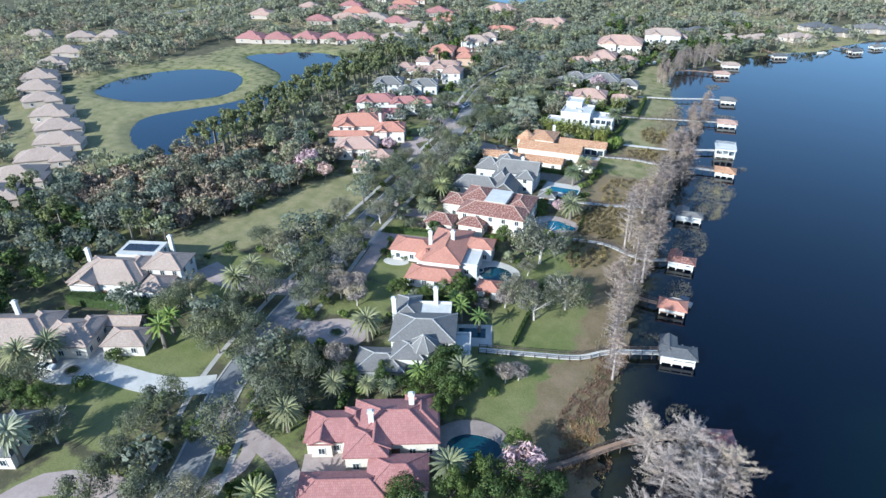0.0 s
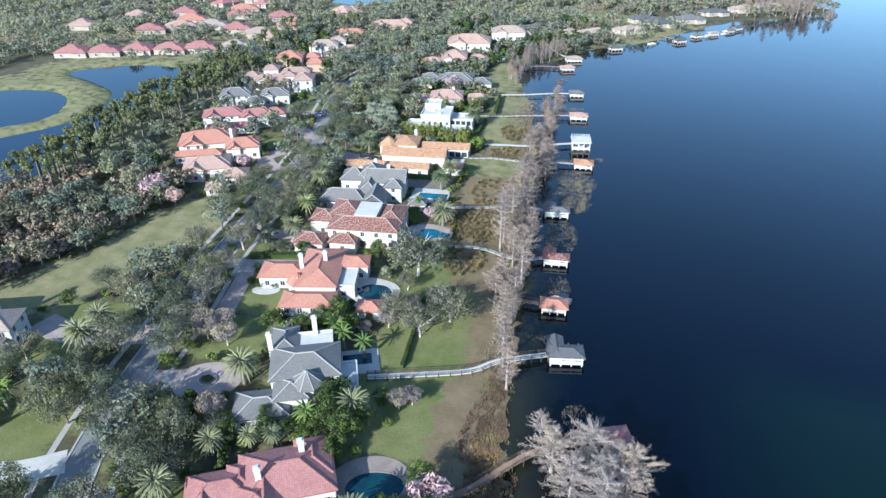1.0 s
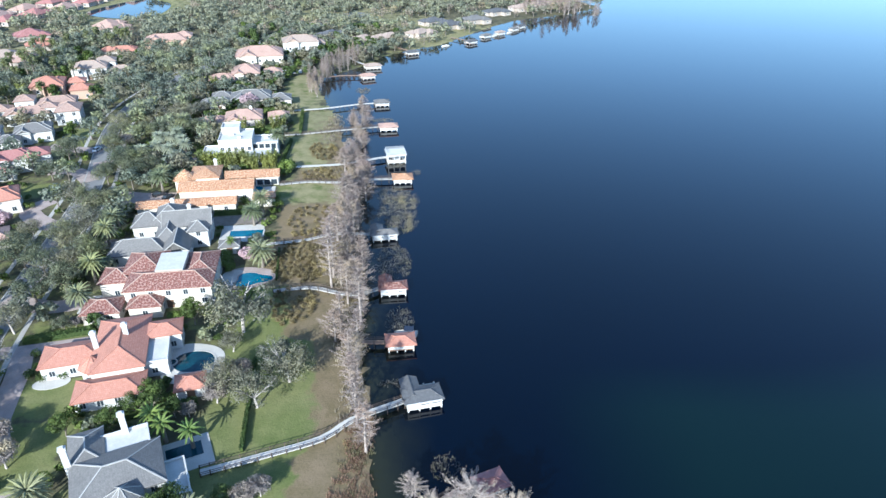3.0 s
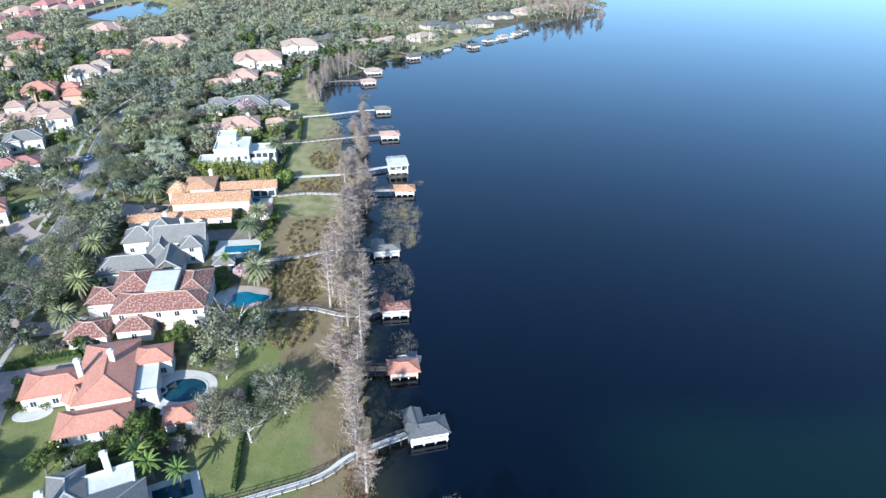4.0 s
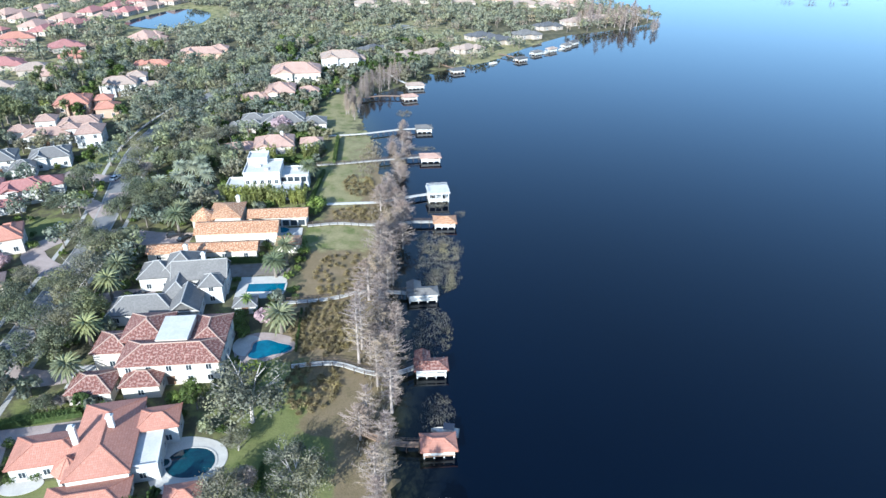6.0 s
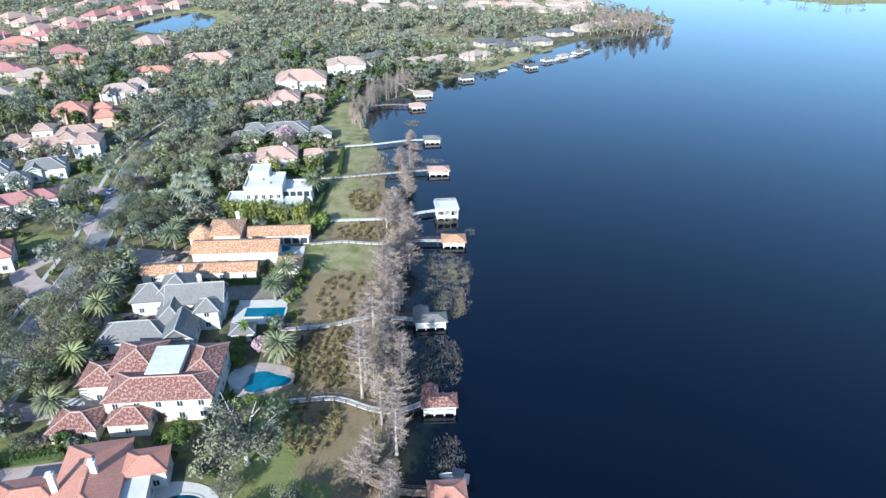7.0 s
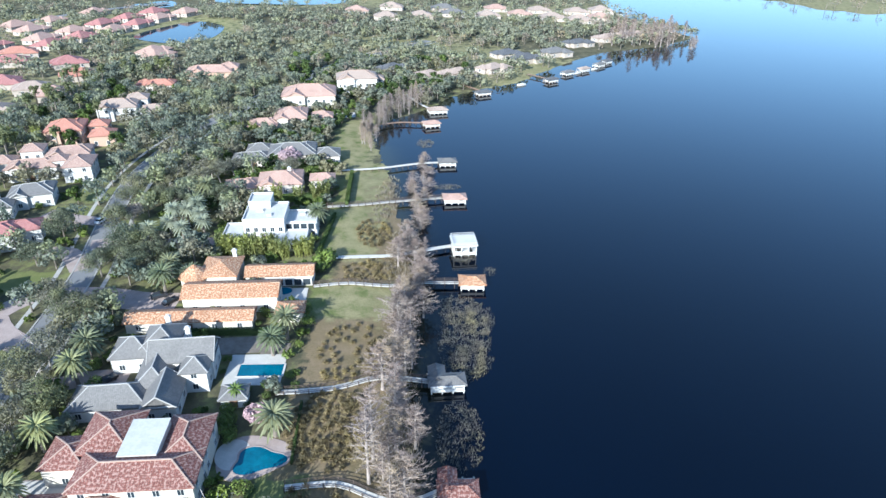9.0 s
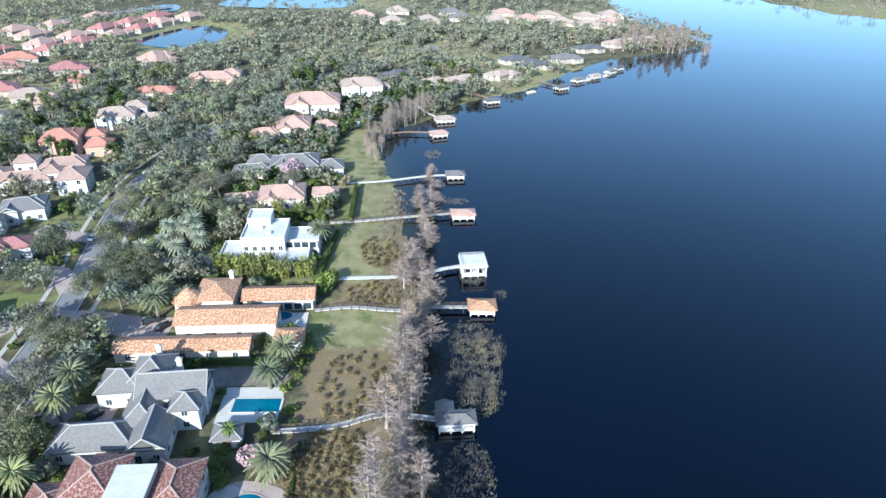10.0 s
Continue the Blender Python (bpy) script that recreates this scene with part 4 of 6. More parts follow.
make_house(("orange tiled white pool cabana", "stucco_white", "roof_orange", 12, [(-46.5, 132.5, 6, 5, 2.9, "hip")], []))
make_house(("white pool pavilion with a grey roof", "stucco_white", "roof_grey", 8, [(-50.5, 196.5, 5.5, 4.5, 2.8, "hip")], []))

# houses beyond the ponds and beyond the woods
rows = random.Random(5)
FAR_HOUSES = []


def row_of_houses(pts, kinds, turn, size=(17, 13.5), label="low tiled house in a row beyond the pond"):
    for x, y in pts:
        w, d = size[0] * rows.uniform(0.9, 1.15), size[1] * rows.uniform(0.9, 1.15)
        t = turn + rows.uniform(-8, 8)
        a = radians(t)
        k = rows.choice(kinds)
        wings = [(x, y, w, d, 3.6, "hip"), (x + 0.42 * w * math.cos(a) + 4 * math.sin(a), y + 0.42 * w * math.sin(a) - 4 * math.cos(a), 8, 9, 3.3, "hip"),
                 (x - 0.38 * w * math.cos(a) - 3 * math.sin(a), y - 0.38 * w * math.sin(a) + 3 * math.cos(a), 7, 8, 3.2, "hip")]
        wings = [(p, q, round(r * 2) / 2, round(e * 2) / 2, h, f) for p, q, r, e, h, f in wings]
        FAR_HOUSES.append((label, "stucco_buff", k, t, wings, []))


row_of_houses([(-236, 112), (-243, 128), (-252, 146), (-264, 162), (-281, 174), (-302, 187), (-328, 200), (-350, 214), (-371, 230), (-392, 254), (-412, 280), (-445, 316), (-425, 326), (-480, 306)],
              ["roof_beige"], 40)
row_of_houses([(-232, 94), (-268, 120), (-290, 138), (-318, 160), (-346, 172)], ["roof_beige", "roof_grey"], 40)
row_of_houses([(-325, 362), (-306, 368), (-288, 378), (-268, 383), (-250, 390), (-229, 398)], ["roof_pink", "roof_rose", "roof_beige"], 20)
row_of_houses([(-377, 436), (-360, 480), (-318, 434), (-303, 450), (-281, 458), (-256, 450), (-233, 440), (-244, 500), (-308, 474), (-330, 500), (-280, 500), (-290, 525), (-215, 430), (-222, 470)],
              ["roof_pink", "roof_beige", "roof_orange", "roof_rose"], 25, label="low tiled house among oaks")
# mostly the paler pink tile: haze over rose roofs is put into the colour
row_of_houses([(-284, 552), (-275, 578), (-264, 606), (-257, 634), (-250, 662), (-238, 692), (-300, 570), (-292, 600), (-285, 632), (-276, 660), (-266, 690), (-324, 600), (-330, 640), (-316, 684), (-345, 615), (-350, 570), (-320, 545), (-205, 536), (-198, 524)],
              ["roof_pink", "roof_pink", "roof_rose"], 75, label="rose tiled house beyond the far pond")
row_of_houses([(-60, 690), (-30, 700), (0, 712), (30, 706), (60, 716), (88, 700), (110, 690), (132, 705), (-90, 720), (-10, 742), (40, 745), (80, 740), (115, 735), (140, 745), (-60, 745)],
              ["roof_beige", "roof_grey", "roof_beige", "roof_pink"], 5, label="pale roofed house near the far shore")
row_of_houses([(2, 492), (24, 506), (48, 535), (70, 556), (-16, 484), (92, 590), (118, 610), (36, 548), (140, 628), (-40, 500)], ["roof_grey", "roof_beige", "roof_dark"], 40, (14, 10), "low grey roofed lakeside house")
for spec in FAR_HOUSES:
    make_house(spec, 6.5, "far houses")

# ---- trees ----
def crown_points(rng, n, lobes, shell=0.35):
    """Points near the outer shell of several lobes, with their outward ways."""
    which = rng.integers(0, len(lobes), n)
    c, r = lobes[which, :3], lobes[which, 3]
    d = rng.normal(0, 1, (n, 3))
    d[:, 2] = d[:, 2] * 0.8 + 0.25
    d /= np.linalg.norm(d, axis=1)[:, None]
    k = (1 - shell * rng.random(n) ** 1.5)[:, None]
    return c + d * r[:, None] * k * np.array([1, 1, 0.8]), d


def limbs(bld, rng, base_r, trunk_h, spread, top, count):
    """A tapered trunk that forks into limbs, each with twigs."""
    lean = rng.normal(0, 0.25, 2)
    fork = Vector((lean[0], lean[1], trunk_h))
    bld.tube([(0, 0, -0.3), (lean[0] * 0.4, lean[1] * 0.4, trunk_h * 0.5), fork], [base_r * 1.3, base_r, base_r * 0.8], 7)
    for k in range(count):
        a = 6.283 * (k + rng.random() * 0.6) / count
        r = spread * rng.uniform(0.55, 0.95)
        z = trunk_h + (top - trunk_h) * rng.uniform(0.45, 0.9)
        end = Vector((r * math.cos(a), r * math.sin(a), z))
        mid = fork.lerp(end, 0.5) + Vector((0, 0, rng.uniform(-0.4, 0.6)))
        bld.tube([fork - Vector((0, 0, 0.4)), mid, end], [base_r * 0.55, base_r * 0.32, base_r * 0.1], 5)
        for _ in range(2):
            b2 = a + rng.uniform(-0.8, 0.8)
            e2 = mid + Vector((math.cos(b2), math.sin(b2), 0.6)) * r * 0.45
            bld.tube([mid, mid.lerp(e2, 0.5), e2], [base_r * 0.26, base_r * 0.15, base_r * 0.05], 4)


def crown_tree(name, label, seed, radius, height, leaf, bark, n=1500, size=0.55, trunk=0.28, lobes=13, flat=0.62):
    rng = np.random.default_rng(seed)
    tree = thing("tree", label, "tree")
    tb = Build()
    limbs(tb, rng, radius * 0.042, height * trunk, radius * 0.85, height * 0.85, 7)
    part("trunk", tb.mesh("trunk", M[bark], True), tree)
    ls = []
    for k in range(lobes):
        a, r = rng.random() * 6.283, radius * 0.72 * math.sqrt(rng.random())
        z = height * (0.34 + 0.46 * rng.random() * (1 - (r / radius) ** 2)) + radius * 0.1
        ls.append((r * math.cos(a), r * math.sin(a), z, radius * rng.uniform(0.22, 0.38)))
    pts, nor = crown_points(rng, n, np.array(ls), 0.6)
    part("crown", cards("crown", pts, nor, size, M[leaf], rng, 0.7, 0.4, None, True), tree)
    return tree


def bare_tree(name, label, seed, radius, height, twig, bark, n=900, blossom=0):
    """A leafless tree: limbs and a haze of real twigs."""
    rng = np.random.default_rng(seed)
    tree = thing("tree", label, "tree")
    tb = Build()
    limbs(tb, rng, radius * 0.055, height * 0.25, radius * 0.9, height * 0.95, 9)
    part("trunk", tb.mesh("trunk", M[bark], True), tree)
    ls = np.array([(radius * 0.5 * math.cos(k), radius * 0.5 * math.sin(k), height * rng.uniform(0.5, 0.75), radius * 0.5) for k in np.arange(0, 6.28, 0.8)])
    pts, nor = crown_points(rng, n, ls, 0.6)
    part("crown", cards("twigs", pts, nor, 1.1, M[twig], rng, 0.14 if not blossom else 0.3), tree)
    return tree


def cypress(label, seed, height, radius, n=1700, twig="twig_cypress", size=0.85):
    """A bare bald cypress: a straight trunk, level limbs, fine twigs."""
    rng = np.random.default_rng(seed)
    tree = thing("tree", label, "tree")
    tb = Build()
    tb.tube([(0, 0, -0.8), (0, 0, 0.8), (0.1, 0, height * 0.5), (0.0, 0.1, height)], [0.6, 0.36, 0.22, 0.04], 7)
    pts, nor = [], []
    for k in range(58):
        z = height * (0.2 + 0.78 * (k / 58))
        a = k * 2.4 + rng.random()
        u = (z / height - 0.22) / 0.78
        r = radius * (0.3 + 0.75 * math.sin(3.14 * min(u + 0.12, 1.0) ** 0.8)) * rng.uniform(0.45, 1.15)
        end = Vector((r * math.cos(a), r * math.sin(a), z + r * 0.3))
        tb.tube([(0, 0, z), end * 0.5 + Vector((0, 0, z * 0.5 + 0.1)), end], [0.1, 0.06, 0.02], 4)
        m = int(n / 58)
        t = rng.uniform(0.25, 1.05, m)
        pts.append(np.stack([end.x * t, end.y * t, z + r * 0.3 * t], axis=1) + rng.normal(0, 0.24, (m, 3)))
        nor.append(np.array([[end.x, end.y, r * 0.5]]) / r + rng.normal(0, 0.55, (m, 3)))
    part("trunk", tb.mesh("trunk", M["bark_cypress"], True), tree)
    nor = np.concatenate(nor)
    part("crown", cards("twigs", np.concatenate(pts), nor, size, M[twig], rng, 0.1, 0.4, nor), tree)
    return tree


def palm(label, seed, height, frond, leaf, count=72):
    """A date palm: a straight trunk with an arching head of fronds."""
    rng = np.random.default_rng(seed)
    tree = thing("palm_tree", label, "palm")
    tb = Build()
    tb.tube([(0, 0, -0.3), (0.05, 0, height * 0.5), (0, 0, height - 0.3), (0, 0, height + 0.4)], [0.5, 0.38, 0.42, 0.6], 8)
    part("trunk", tb.mesh("trunk", M["bark"], True), tree)
    fb = Build()
    for k in range(count):
        a = k * 2.39996
        up = 1.25 - 1.75 * (k / count)
        l = frond * rng.uniform(0.85, 1.1)
        d, side = Vector((math.cos(a), math.sin(a), 0)), Vector((-math.sin(a), math.cos(a), 0))
        spine = []
        for j in range(7):
            t = j / 6
            spine.append(Vector((0, 0, height + 0.3)) + d * l * t * math.cos(up * (1 - 0.4 * t)) + Vector((0, 0, l * (t * math.sin(up) - 0.45 * t * t))))
        for s in (-1, 1):
            edge = []
            for j in range(7):
                w = 0.05 + 0.2 * math.sin(3.14 * min(j / 6, 0.96) ** 0.8) + (0.09 if j % 2 else 0)
                edge.append(spine[j] + d * 0.22 + side * s * w + Vector((0, 0, -0.3 * w)))
            for j in range(6):
                fb.face([spine[j], spine[j + 1], edge[j + 1], edge[j]] if s < 0 else [spine[j + 1], spine[j], edge[j], edge[j + 1]])
    part("crown", fb.mesh("fronds", M[leaf]), tree)
    return tree


def pine(label, seed, height, radius, n=800):
    rng = np.random.default_rng(seed)
    tree = thing("tree", label, "tree")
    tb = Build()
    tb.tube([(0, 0, -0.3), (0.2, 0, height * 0.5), (0, 0.2, height * 0.95)], [0.32, 0.24, 0.08], 6)
    ls = []
    for k in range(11):
        z = height * rng.uniform(0.5, 0.97)
        a, r = rng.random() * 6.28, radius * rng.uniform(0.2, 0.8) * (1.3 - z / height)* 1.6
        ls.append((r * math.cos(a), r * math.sin(a), z, radius * rng.uniform(0.28, 0.42)))
        tb.tube([(0, 0, z - 1), (r * math.cos(a), r * math.sin(a), z)], [0.1, 0.03], 4)
    part("trunk", tb.mesh("trunk", M["bark"], True), tree)
    pts, nor = crown_points(rng, n, np.array(ls))
    part("crown", cards("crown", pts, nor, 0.6, M["leaf_pine"], rng, 0.5, 0.4, None, True), tree)
    return tree


def shrub(label, seed, radius, height, leaf, n=420, size=0.32):
    rng = np.random.default_rng(seed)
    bush = thing("bush", label, "bush")
    sb = Build()
    for k in range(5):
        a = k * 1.26 + rng.random()
        sb.tube([(0, 0, -0.2), (radius * 0.3 * math.cos(a), radius * 0.3 * math.sin(a), height * 0.4), (radius * 0.6 * math.cos(a), radius * 0.6 * math.sin(a), height * 0.75)], [0.08, 0.06, 0.02], 4)
    part("stem", sb.mesh("stems", M["bark"]), bush)
    ls = np.array([(radius * 0.5 * math.cos(k), radius * 0.5 * math.sin(k), height * rng.uniform(0.35, 0.8), min(radius, height) * 0.55) for k in np.arange(0, 6.28, 0.7)])
    pts, nor = crown_points(rng, n, ls)
    part("crown", cards("leaves", pts, nor, size, M[leaf], rng, 0.7, 0.4, None, True), bush)
    return bush


def bamboo(label, seed, radius, height):
    """A clump of upright canes with narrow hanging leaves."""
    rng = np.random.default_rng(seed)
    clump = thing("bamboo", label, "bamboo")
    cb = Build()
    pts = []
    for k in range(26):
        a, r = rng.random() * 6.283, radius * math.sqrt(rng.random()) * 0.7
        x, y, h = r * math.cos(a), r * math.sin(a), height * rng.uniform(0.7, 1.05)
        lean = Vector((math.cos(a), math.sin(a), 0)) * 0.12 * h
        top = Vector((x, y, h)) + lean
        cb.tube([(x, y, -0.2), Vector((x, y, h * 0.55)) + lean * 0.3, top], [0.05, 0.04, 0.015], 4)
        t = rng.uniform(0.2, 1.0, 30)
        pts.append(np.stack([x + lean.x * t ** 2, y + lean.y * t ** 2, h * t], axis=1) + rng.normal(0, 0.28, (30, 3)))
    pts = np.concatenate(pts)
    way = np.stack([pts[:, 0] * 0.3, pts[:, 1] * 0.3, np.full(len(pts), 1.0)], axis=1) + rng.normal(0, 0.4, (len(pts), 3))
    tagged(part("cane", cb.mesh("canes", M["leaf_yellow"]), clump), "slender yellow-green canes", kind="stuff")
    part("foliage", cards("leaves", pts, way, 1.0, M["leaf_yellow"], rng, 0.28, 0.4, way, True), clump)
    return clump


OAK = "live oak with a broad grey-green crown"
PROTO = {
    "oak": [crown_tree("oak", OAK, s, r, h, "leaf_oak", "bark", 3200, 0.36, 0.28, 30) for s, r, h in ((1, 6.8, 10.8), (2, 6.0, 9.5), (3, 7.2, 11.5), (4, 5.6, 10.5))],
    "grey": [crown_tree("oak", "spreading oak with thin grey-green winter leaves", s, r, h, "leaf_grey", "bark_pale", 3200, 0.32, 0.3, 30) for s, r, h in ((11, 6.2, 11.0), (12, 5.2, 9.5), (13, 5.8, 10.0))],
    "green": [crown_tree("tree", "dense dark green broadleaf tree", s, r, h, "leaf_green", "bark", 2800, 0.33, 0.2, 20) for s, r, h in ((21, 4.0, 9.5), (22, 4.6, 8.5))],
    "bare": [bare_tree("tree", "leafless pale grey tree with fine twigs", s, 4.2, 8.0, "twig_grey", "bark_pale", 1900) for s in (31, 32)],
    "brown": [bare_tree("tree", "leafless brown tree in the brush", s, 4.0, 7.5, "twig_brown", "bark", 1000) for s in (35, 36)],
    "rose": [bare_tree("tree", "small tree in rose pink blossom", 38, 3.6, 6.0, "twig_rose", "bark", 1000, 1)],
    "cypress": [cypress("bare bald cypress with pinkish grey twigs at the shore", s, h, r) for s, h, r in ((41, 18, 4.4), (42, 16, 3.8), (43, 19.5, 4.6), (44, 13, 3.4), (45, 17, 3.0))],
    "pale": [cypress("spreading bare cypress with pale grey twigs in the shallows", s, 12.0, 6.6, 6400, "twig_pale", 0.6) for s in (49, 50)],
    "wide": [cypress("spreading bare cypress with pale pinkish twigs in the shallows", s, 12.5, 5.4, 2600) for s in (47, 48)],
    "palm": [palm("date palm with a full head of fronds", s, h, f, "leaf_palm") for s, h, f in ((51, 6.2, 4.0), (52, 5.4, 3.7), (53, 7.0, 3.9))],
    "silver": [palm("palm with silvery pale fronds", s, 6.5, 3.2, "leaf_silver") for s in (55, 56)],
    "lime": [palm("slender palm with bright yellow-green fronds", 58, 5.0, 2.8, "leaf_bright", 26)],
    "pine": [pine("tall slender pine with a high crown", s, h, 3.4) for s, h in ((61, 17), (62, 15), (63, 19))],
    "bush": [shrub("round clipped green bush", s, 1.5, 1.9, "leaf_green") for s in (71, 72)],
    "lush": [shrub("bright green leafy bush", s, 2.6, 3.4, "leaf_bright", 450, 0.5) for s in (75, 76)],
    "bamboo": [bamboo("tall yellow-green bamboo clump", s, 2.2, 7.5) for s in (78, 79)],
}
USED = set()
pick = random.Random(9)
PLANTED = []


def ground_z(x, y):
    return float(land_height(water_distance(np.array([x]), np.array([y])))[0])


LOW = {}      # coarser crowns for the groves that nobody could count
GROVE = {}
COUNT = {"tree": 0, "bush": 0, "palm_tree": 0, "bamboo": 0}


def low_crown(kind):
    """Leaf centres and ways of one coarse crown, 400 clumps."""
    if kind not in LOW:
        # distant oaks take the leaf tone that was paled for haze
        sizes = {"oak": (5.6, 10.5, 0.9, "leaf_hazed"), "grey": (5.6, 10.3, 0.9, "leaf_grey"), "green": (4.3, 9.0, 0.95, "leaf_green"), "brown": (4.0, 7.5, 1.0, "twig_brown"),
                 "pine": (3.2, 14.5, 0.8, "leaf_pine"), "bush": (1.4, 1.8, 0.6, "leaf_green"), "lush": (2.4, 3.2, 0.7, "leaf_bright")}
        r, h, size, leaf = sizes[kind]
        rng = np.random.default_rng(len(LOW) + 200)
        ls = []
        for _ in range(16):
            a, q = rng.random() * 6.283, r * 0.7 * math.sqrt(rng.random())
            ls.append((q * math.cos(a), q * math.sin(a), h * rng.uniform(0.55, 0.86) if kind == "pine" else h * rng.uniform(0.3, 0.8), r * rng.uniform(0.28, 0.42)))
        p, n = crown_points(rng, 130 if kind in ("bush", "lush") else 400, np.array(ls))
        LOW[kind] = (p, n, size, leaf, h)
    return LOW[kind]


def plant(kind, x, y, s=1.0, z=None, single=True):
    ob = pick.choice(PROTO[kind])
    z = ground_z(x, y) if z is None else z
    k = s * pick.uniform(0.93, 1.08)
    base = ob.name.split(".")[0]
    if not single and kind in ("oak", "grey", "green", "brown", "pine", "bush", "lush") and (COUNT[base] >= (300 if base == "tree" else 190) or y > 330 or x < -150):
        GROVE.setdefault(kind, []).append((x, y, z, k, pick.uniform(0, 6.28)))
        PLANTED.append((x, y, 4 * k if base == "tree" else 1.0))
        return None
    COUNT[base] += 1
    turn = Matrix.Translation((x, y, z - 0.02)) @ Matrix.Rotation(pick.uniform(0, 6.28), 4, "Z")
    if ob.name not in USED:
        USED.add(ob.name)
        ob.matrix_basis = turn @ Matrix.Diagonal((k, k, k, 1))
        PLANTED.append((x, y, 4 * k))
        return ob
    o = copy_thing(ob, turn)
    o.scale = (k, k, k * pick.uniform(0.92, 1.1))
    PLANTED.append((x, y, 4 * k))
    return o


def plant_all(kind, places):
    for p in places:
        plant(kind, *p)


# single trees that stand out, but for four unseen oaks
plant_all("palm", [(-46, 213), (-89, 209), (-88, 200.5), (-39, 186, 1.15), (-84, 248), (-77, 244.5), (-83, 240), (-85, 180.5), (-83, 166), (-66, 100), (-37, 93.5), (-111, 110, 1.1), (-109, 101, 1.1),
                   (-65, 66), (-28, 68), (-56, 46), (-131, 60), (-133, 54), (-44, 220, 0.9), (-47, 282, 0.9), (-90, 300), (-91, 290)])
plant_all("silver", [(-109, 36, 1.2), (-91, 282), (-94, 274), (-86, 280), (-88, 269), (-83, 274), (-98, 268), (-95, 281), (-89, 287)])
plant_all("lime", [(-48, 117), (-42, 115), (-111, 76, 1.2), (-113, 81, 1.2), (-51, 120), (-50, 196, 0.7), (-46, 90)])
# last four oaks: out of view, added to shade the rose villa's front
plant_all("oak", [(-92, 59), (-75, 58), (-88, 42), (-77, 39), (-85, 79), (-88, 106), (-100, 89), (-74, 72), (-70, 80), (-101, 103), (-93, 115), (-97, 80), (-68, 69), (-87, 35), (-97, 122), (-97, 136), (-103, 95),
                  (-92, 86), (-101, 82), (-100, 184), (-97, 171), (-100, 200), (-84, 157, 0.6), (-108, 189), (-105, 228), (-98, 222), (-58, 38), (-50, 40), (-42, 42), (-35, 44)])
plant_all("grey", [(-39, 154, 1.75), (-25, 134, 1.2), (-31, 126, 1.0), (-39, 131, 1.0), (-29, 141, 0.9), (-75, 76, 0.8), (-63, 82, 0.7), (-98, 226), (-110, 232), (-96, 196), (-40, 146, 0.6)])
plant_all("green", [(-40, 90, 1.25), (-42, 97, 1.1), (-36, 87, 1.2), (-34, 91, 1.0), (-38, 82, 0.8), (-33, 100, 0.6), (-24, 72, 0.7), (-20, 68, 0.8), (-52, 158, 0.95), (-53, 126.5, 1.0), (-56, 125, 0.8), (-43, 94, 0.9), (-55, 89, 0.7), (-69, 120, 0.8), (-126, 117, 0.7), (-68, 192, 0.45), (-75, 222, 0.45), (-22, 60), (-30, 56, 1.1), (-19, 80, 0.8),
                    (-116, 47), (-122, 46), (-128, 45), (-60, 121, 0.8), (-48, 124, 0.6), (-33, 60)])
plant_all("bare", [(-77, 112, 0.9), (-85, 116, 0.9), (-29, 100, 0.6), (-26.5, 102, 0.6), (-67, 88, 0.8), (-110, 282, 1.1), (-81, 118, 0.8), (-89, 118, 0.9), (-83, 113, 0.8), (-40, 128, 0.8), (-36, 136, 0.7), (-45, 124, 0.5)])
plant_all("bush", [(-118.8, 67.3, 1.5), (-117.1, 57.2, 1.5), (-122, 71, 1.0), (-84.7, 139.5), (-81.4, 138.2), (-77, 139), (-87, 158, 0.8)])
plant_all("bare", [(-85.4, 158.4, 0.4), (-81.8, 158.5, 0.4), (-78.8, 159.7, 0.4)])
plant_all("rose", [(-144, 182, 1.6), (-135, 180, 1.0), (-69, 338, 1.4), (-44, 190, 0.8), (-16, 76, 1.2), (-127, 216, 1.0)])
plant_all("lush", [(-41, 257, 1.3), (-40, 260, 1.2), (-42, 254, 1.1), (-40, 226, 0.9), (-42, 231, 0.9), (-45, 234, 0.8), (-30, 95, 0.5), (-50, 189, 0.8), (-51, 193, 0.8), (-48, 184, 0.7), (-47, 170, 0.6), (-38, 84, 0.7), (-40, 88, 0.7),
                   (-34, 86, 0.6), (-58, 84, 0.6), (-60, 80, 0.6), (-23, 64), (-104, 228, 0.8), (-100, 156, 0.6), (-118, 240, 0.8), (-125, 230, 0.8)])
# dark planting round the rose roofed villa
plant_all("green", [(-61, 83.5, 0.8), (-53, 85.5, 0.75), (-49, 87, 0.65), (-44, 87.5, 0.8), (-21, 70, 1.1), (-14, 71, 1.15), (-9, 72, 1.0), (-18, 64, 1.2), (-11, 65, 1.1), (-26, 65, 1.0), (-66, 67, 0.8), (-80, 56, 0.8)])
plant_all("lush", [(-57, 83, 0.7), (-46.5, 86, 0.7), (-25, 70.5, 0.7), (-12, 76, 0.7), (-9, 78, 0.6)])
plant_all("palm", [(-51, 84, 0.6), (-62, 79, 0.75), (-55, 82, 0.6)])
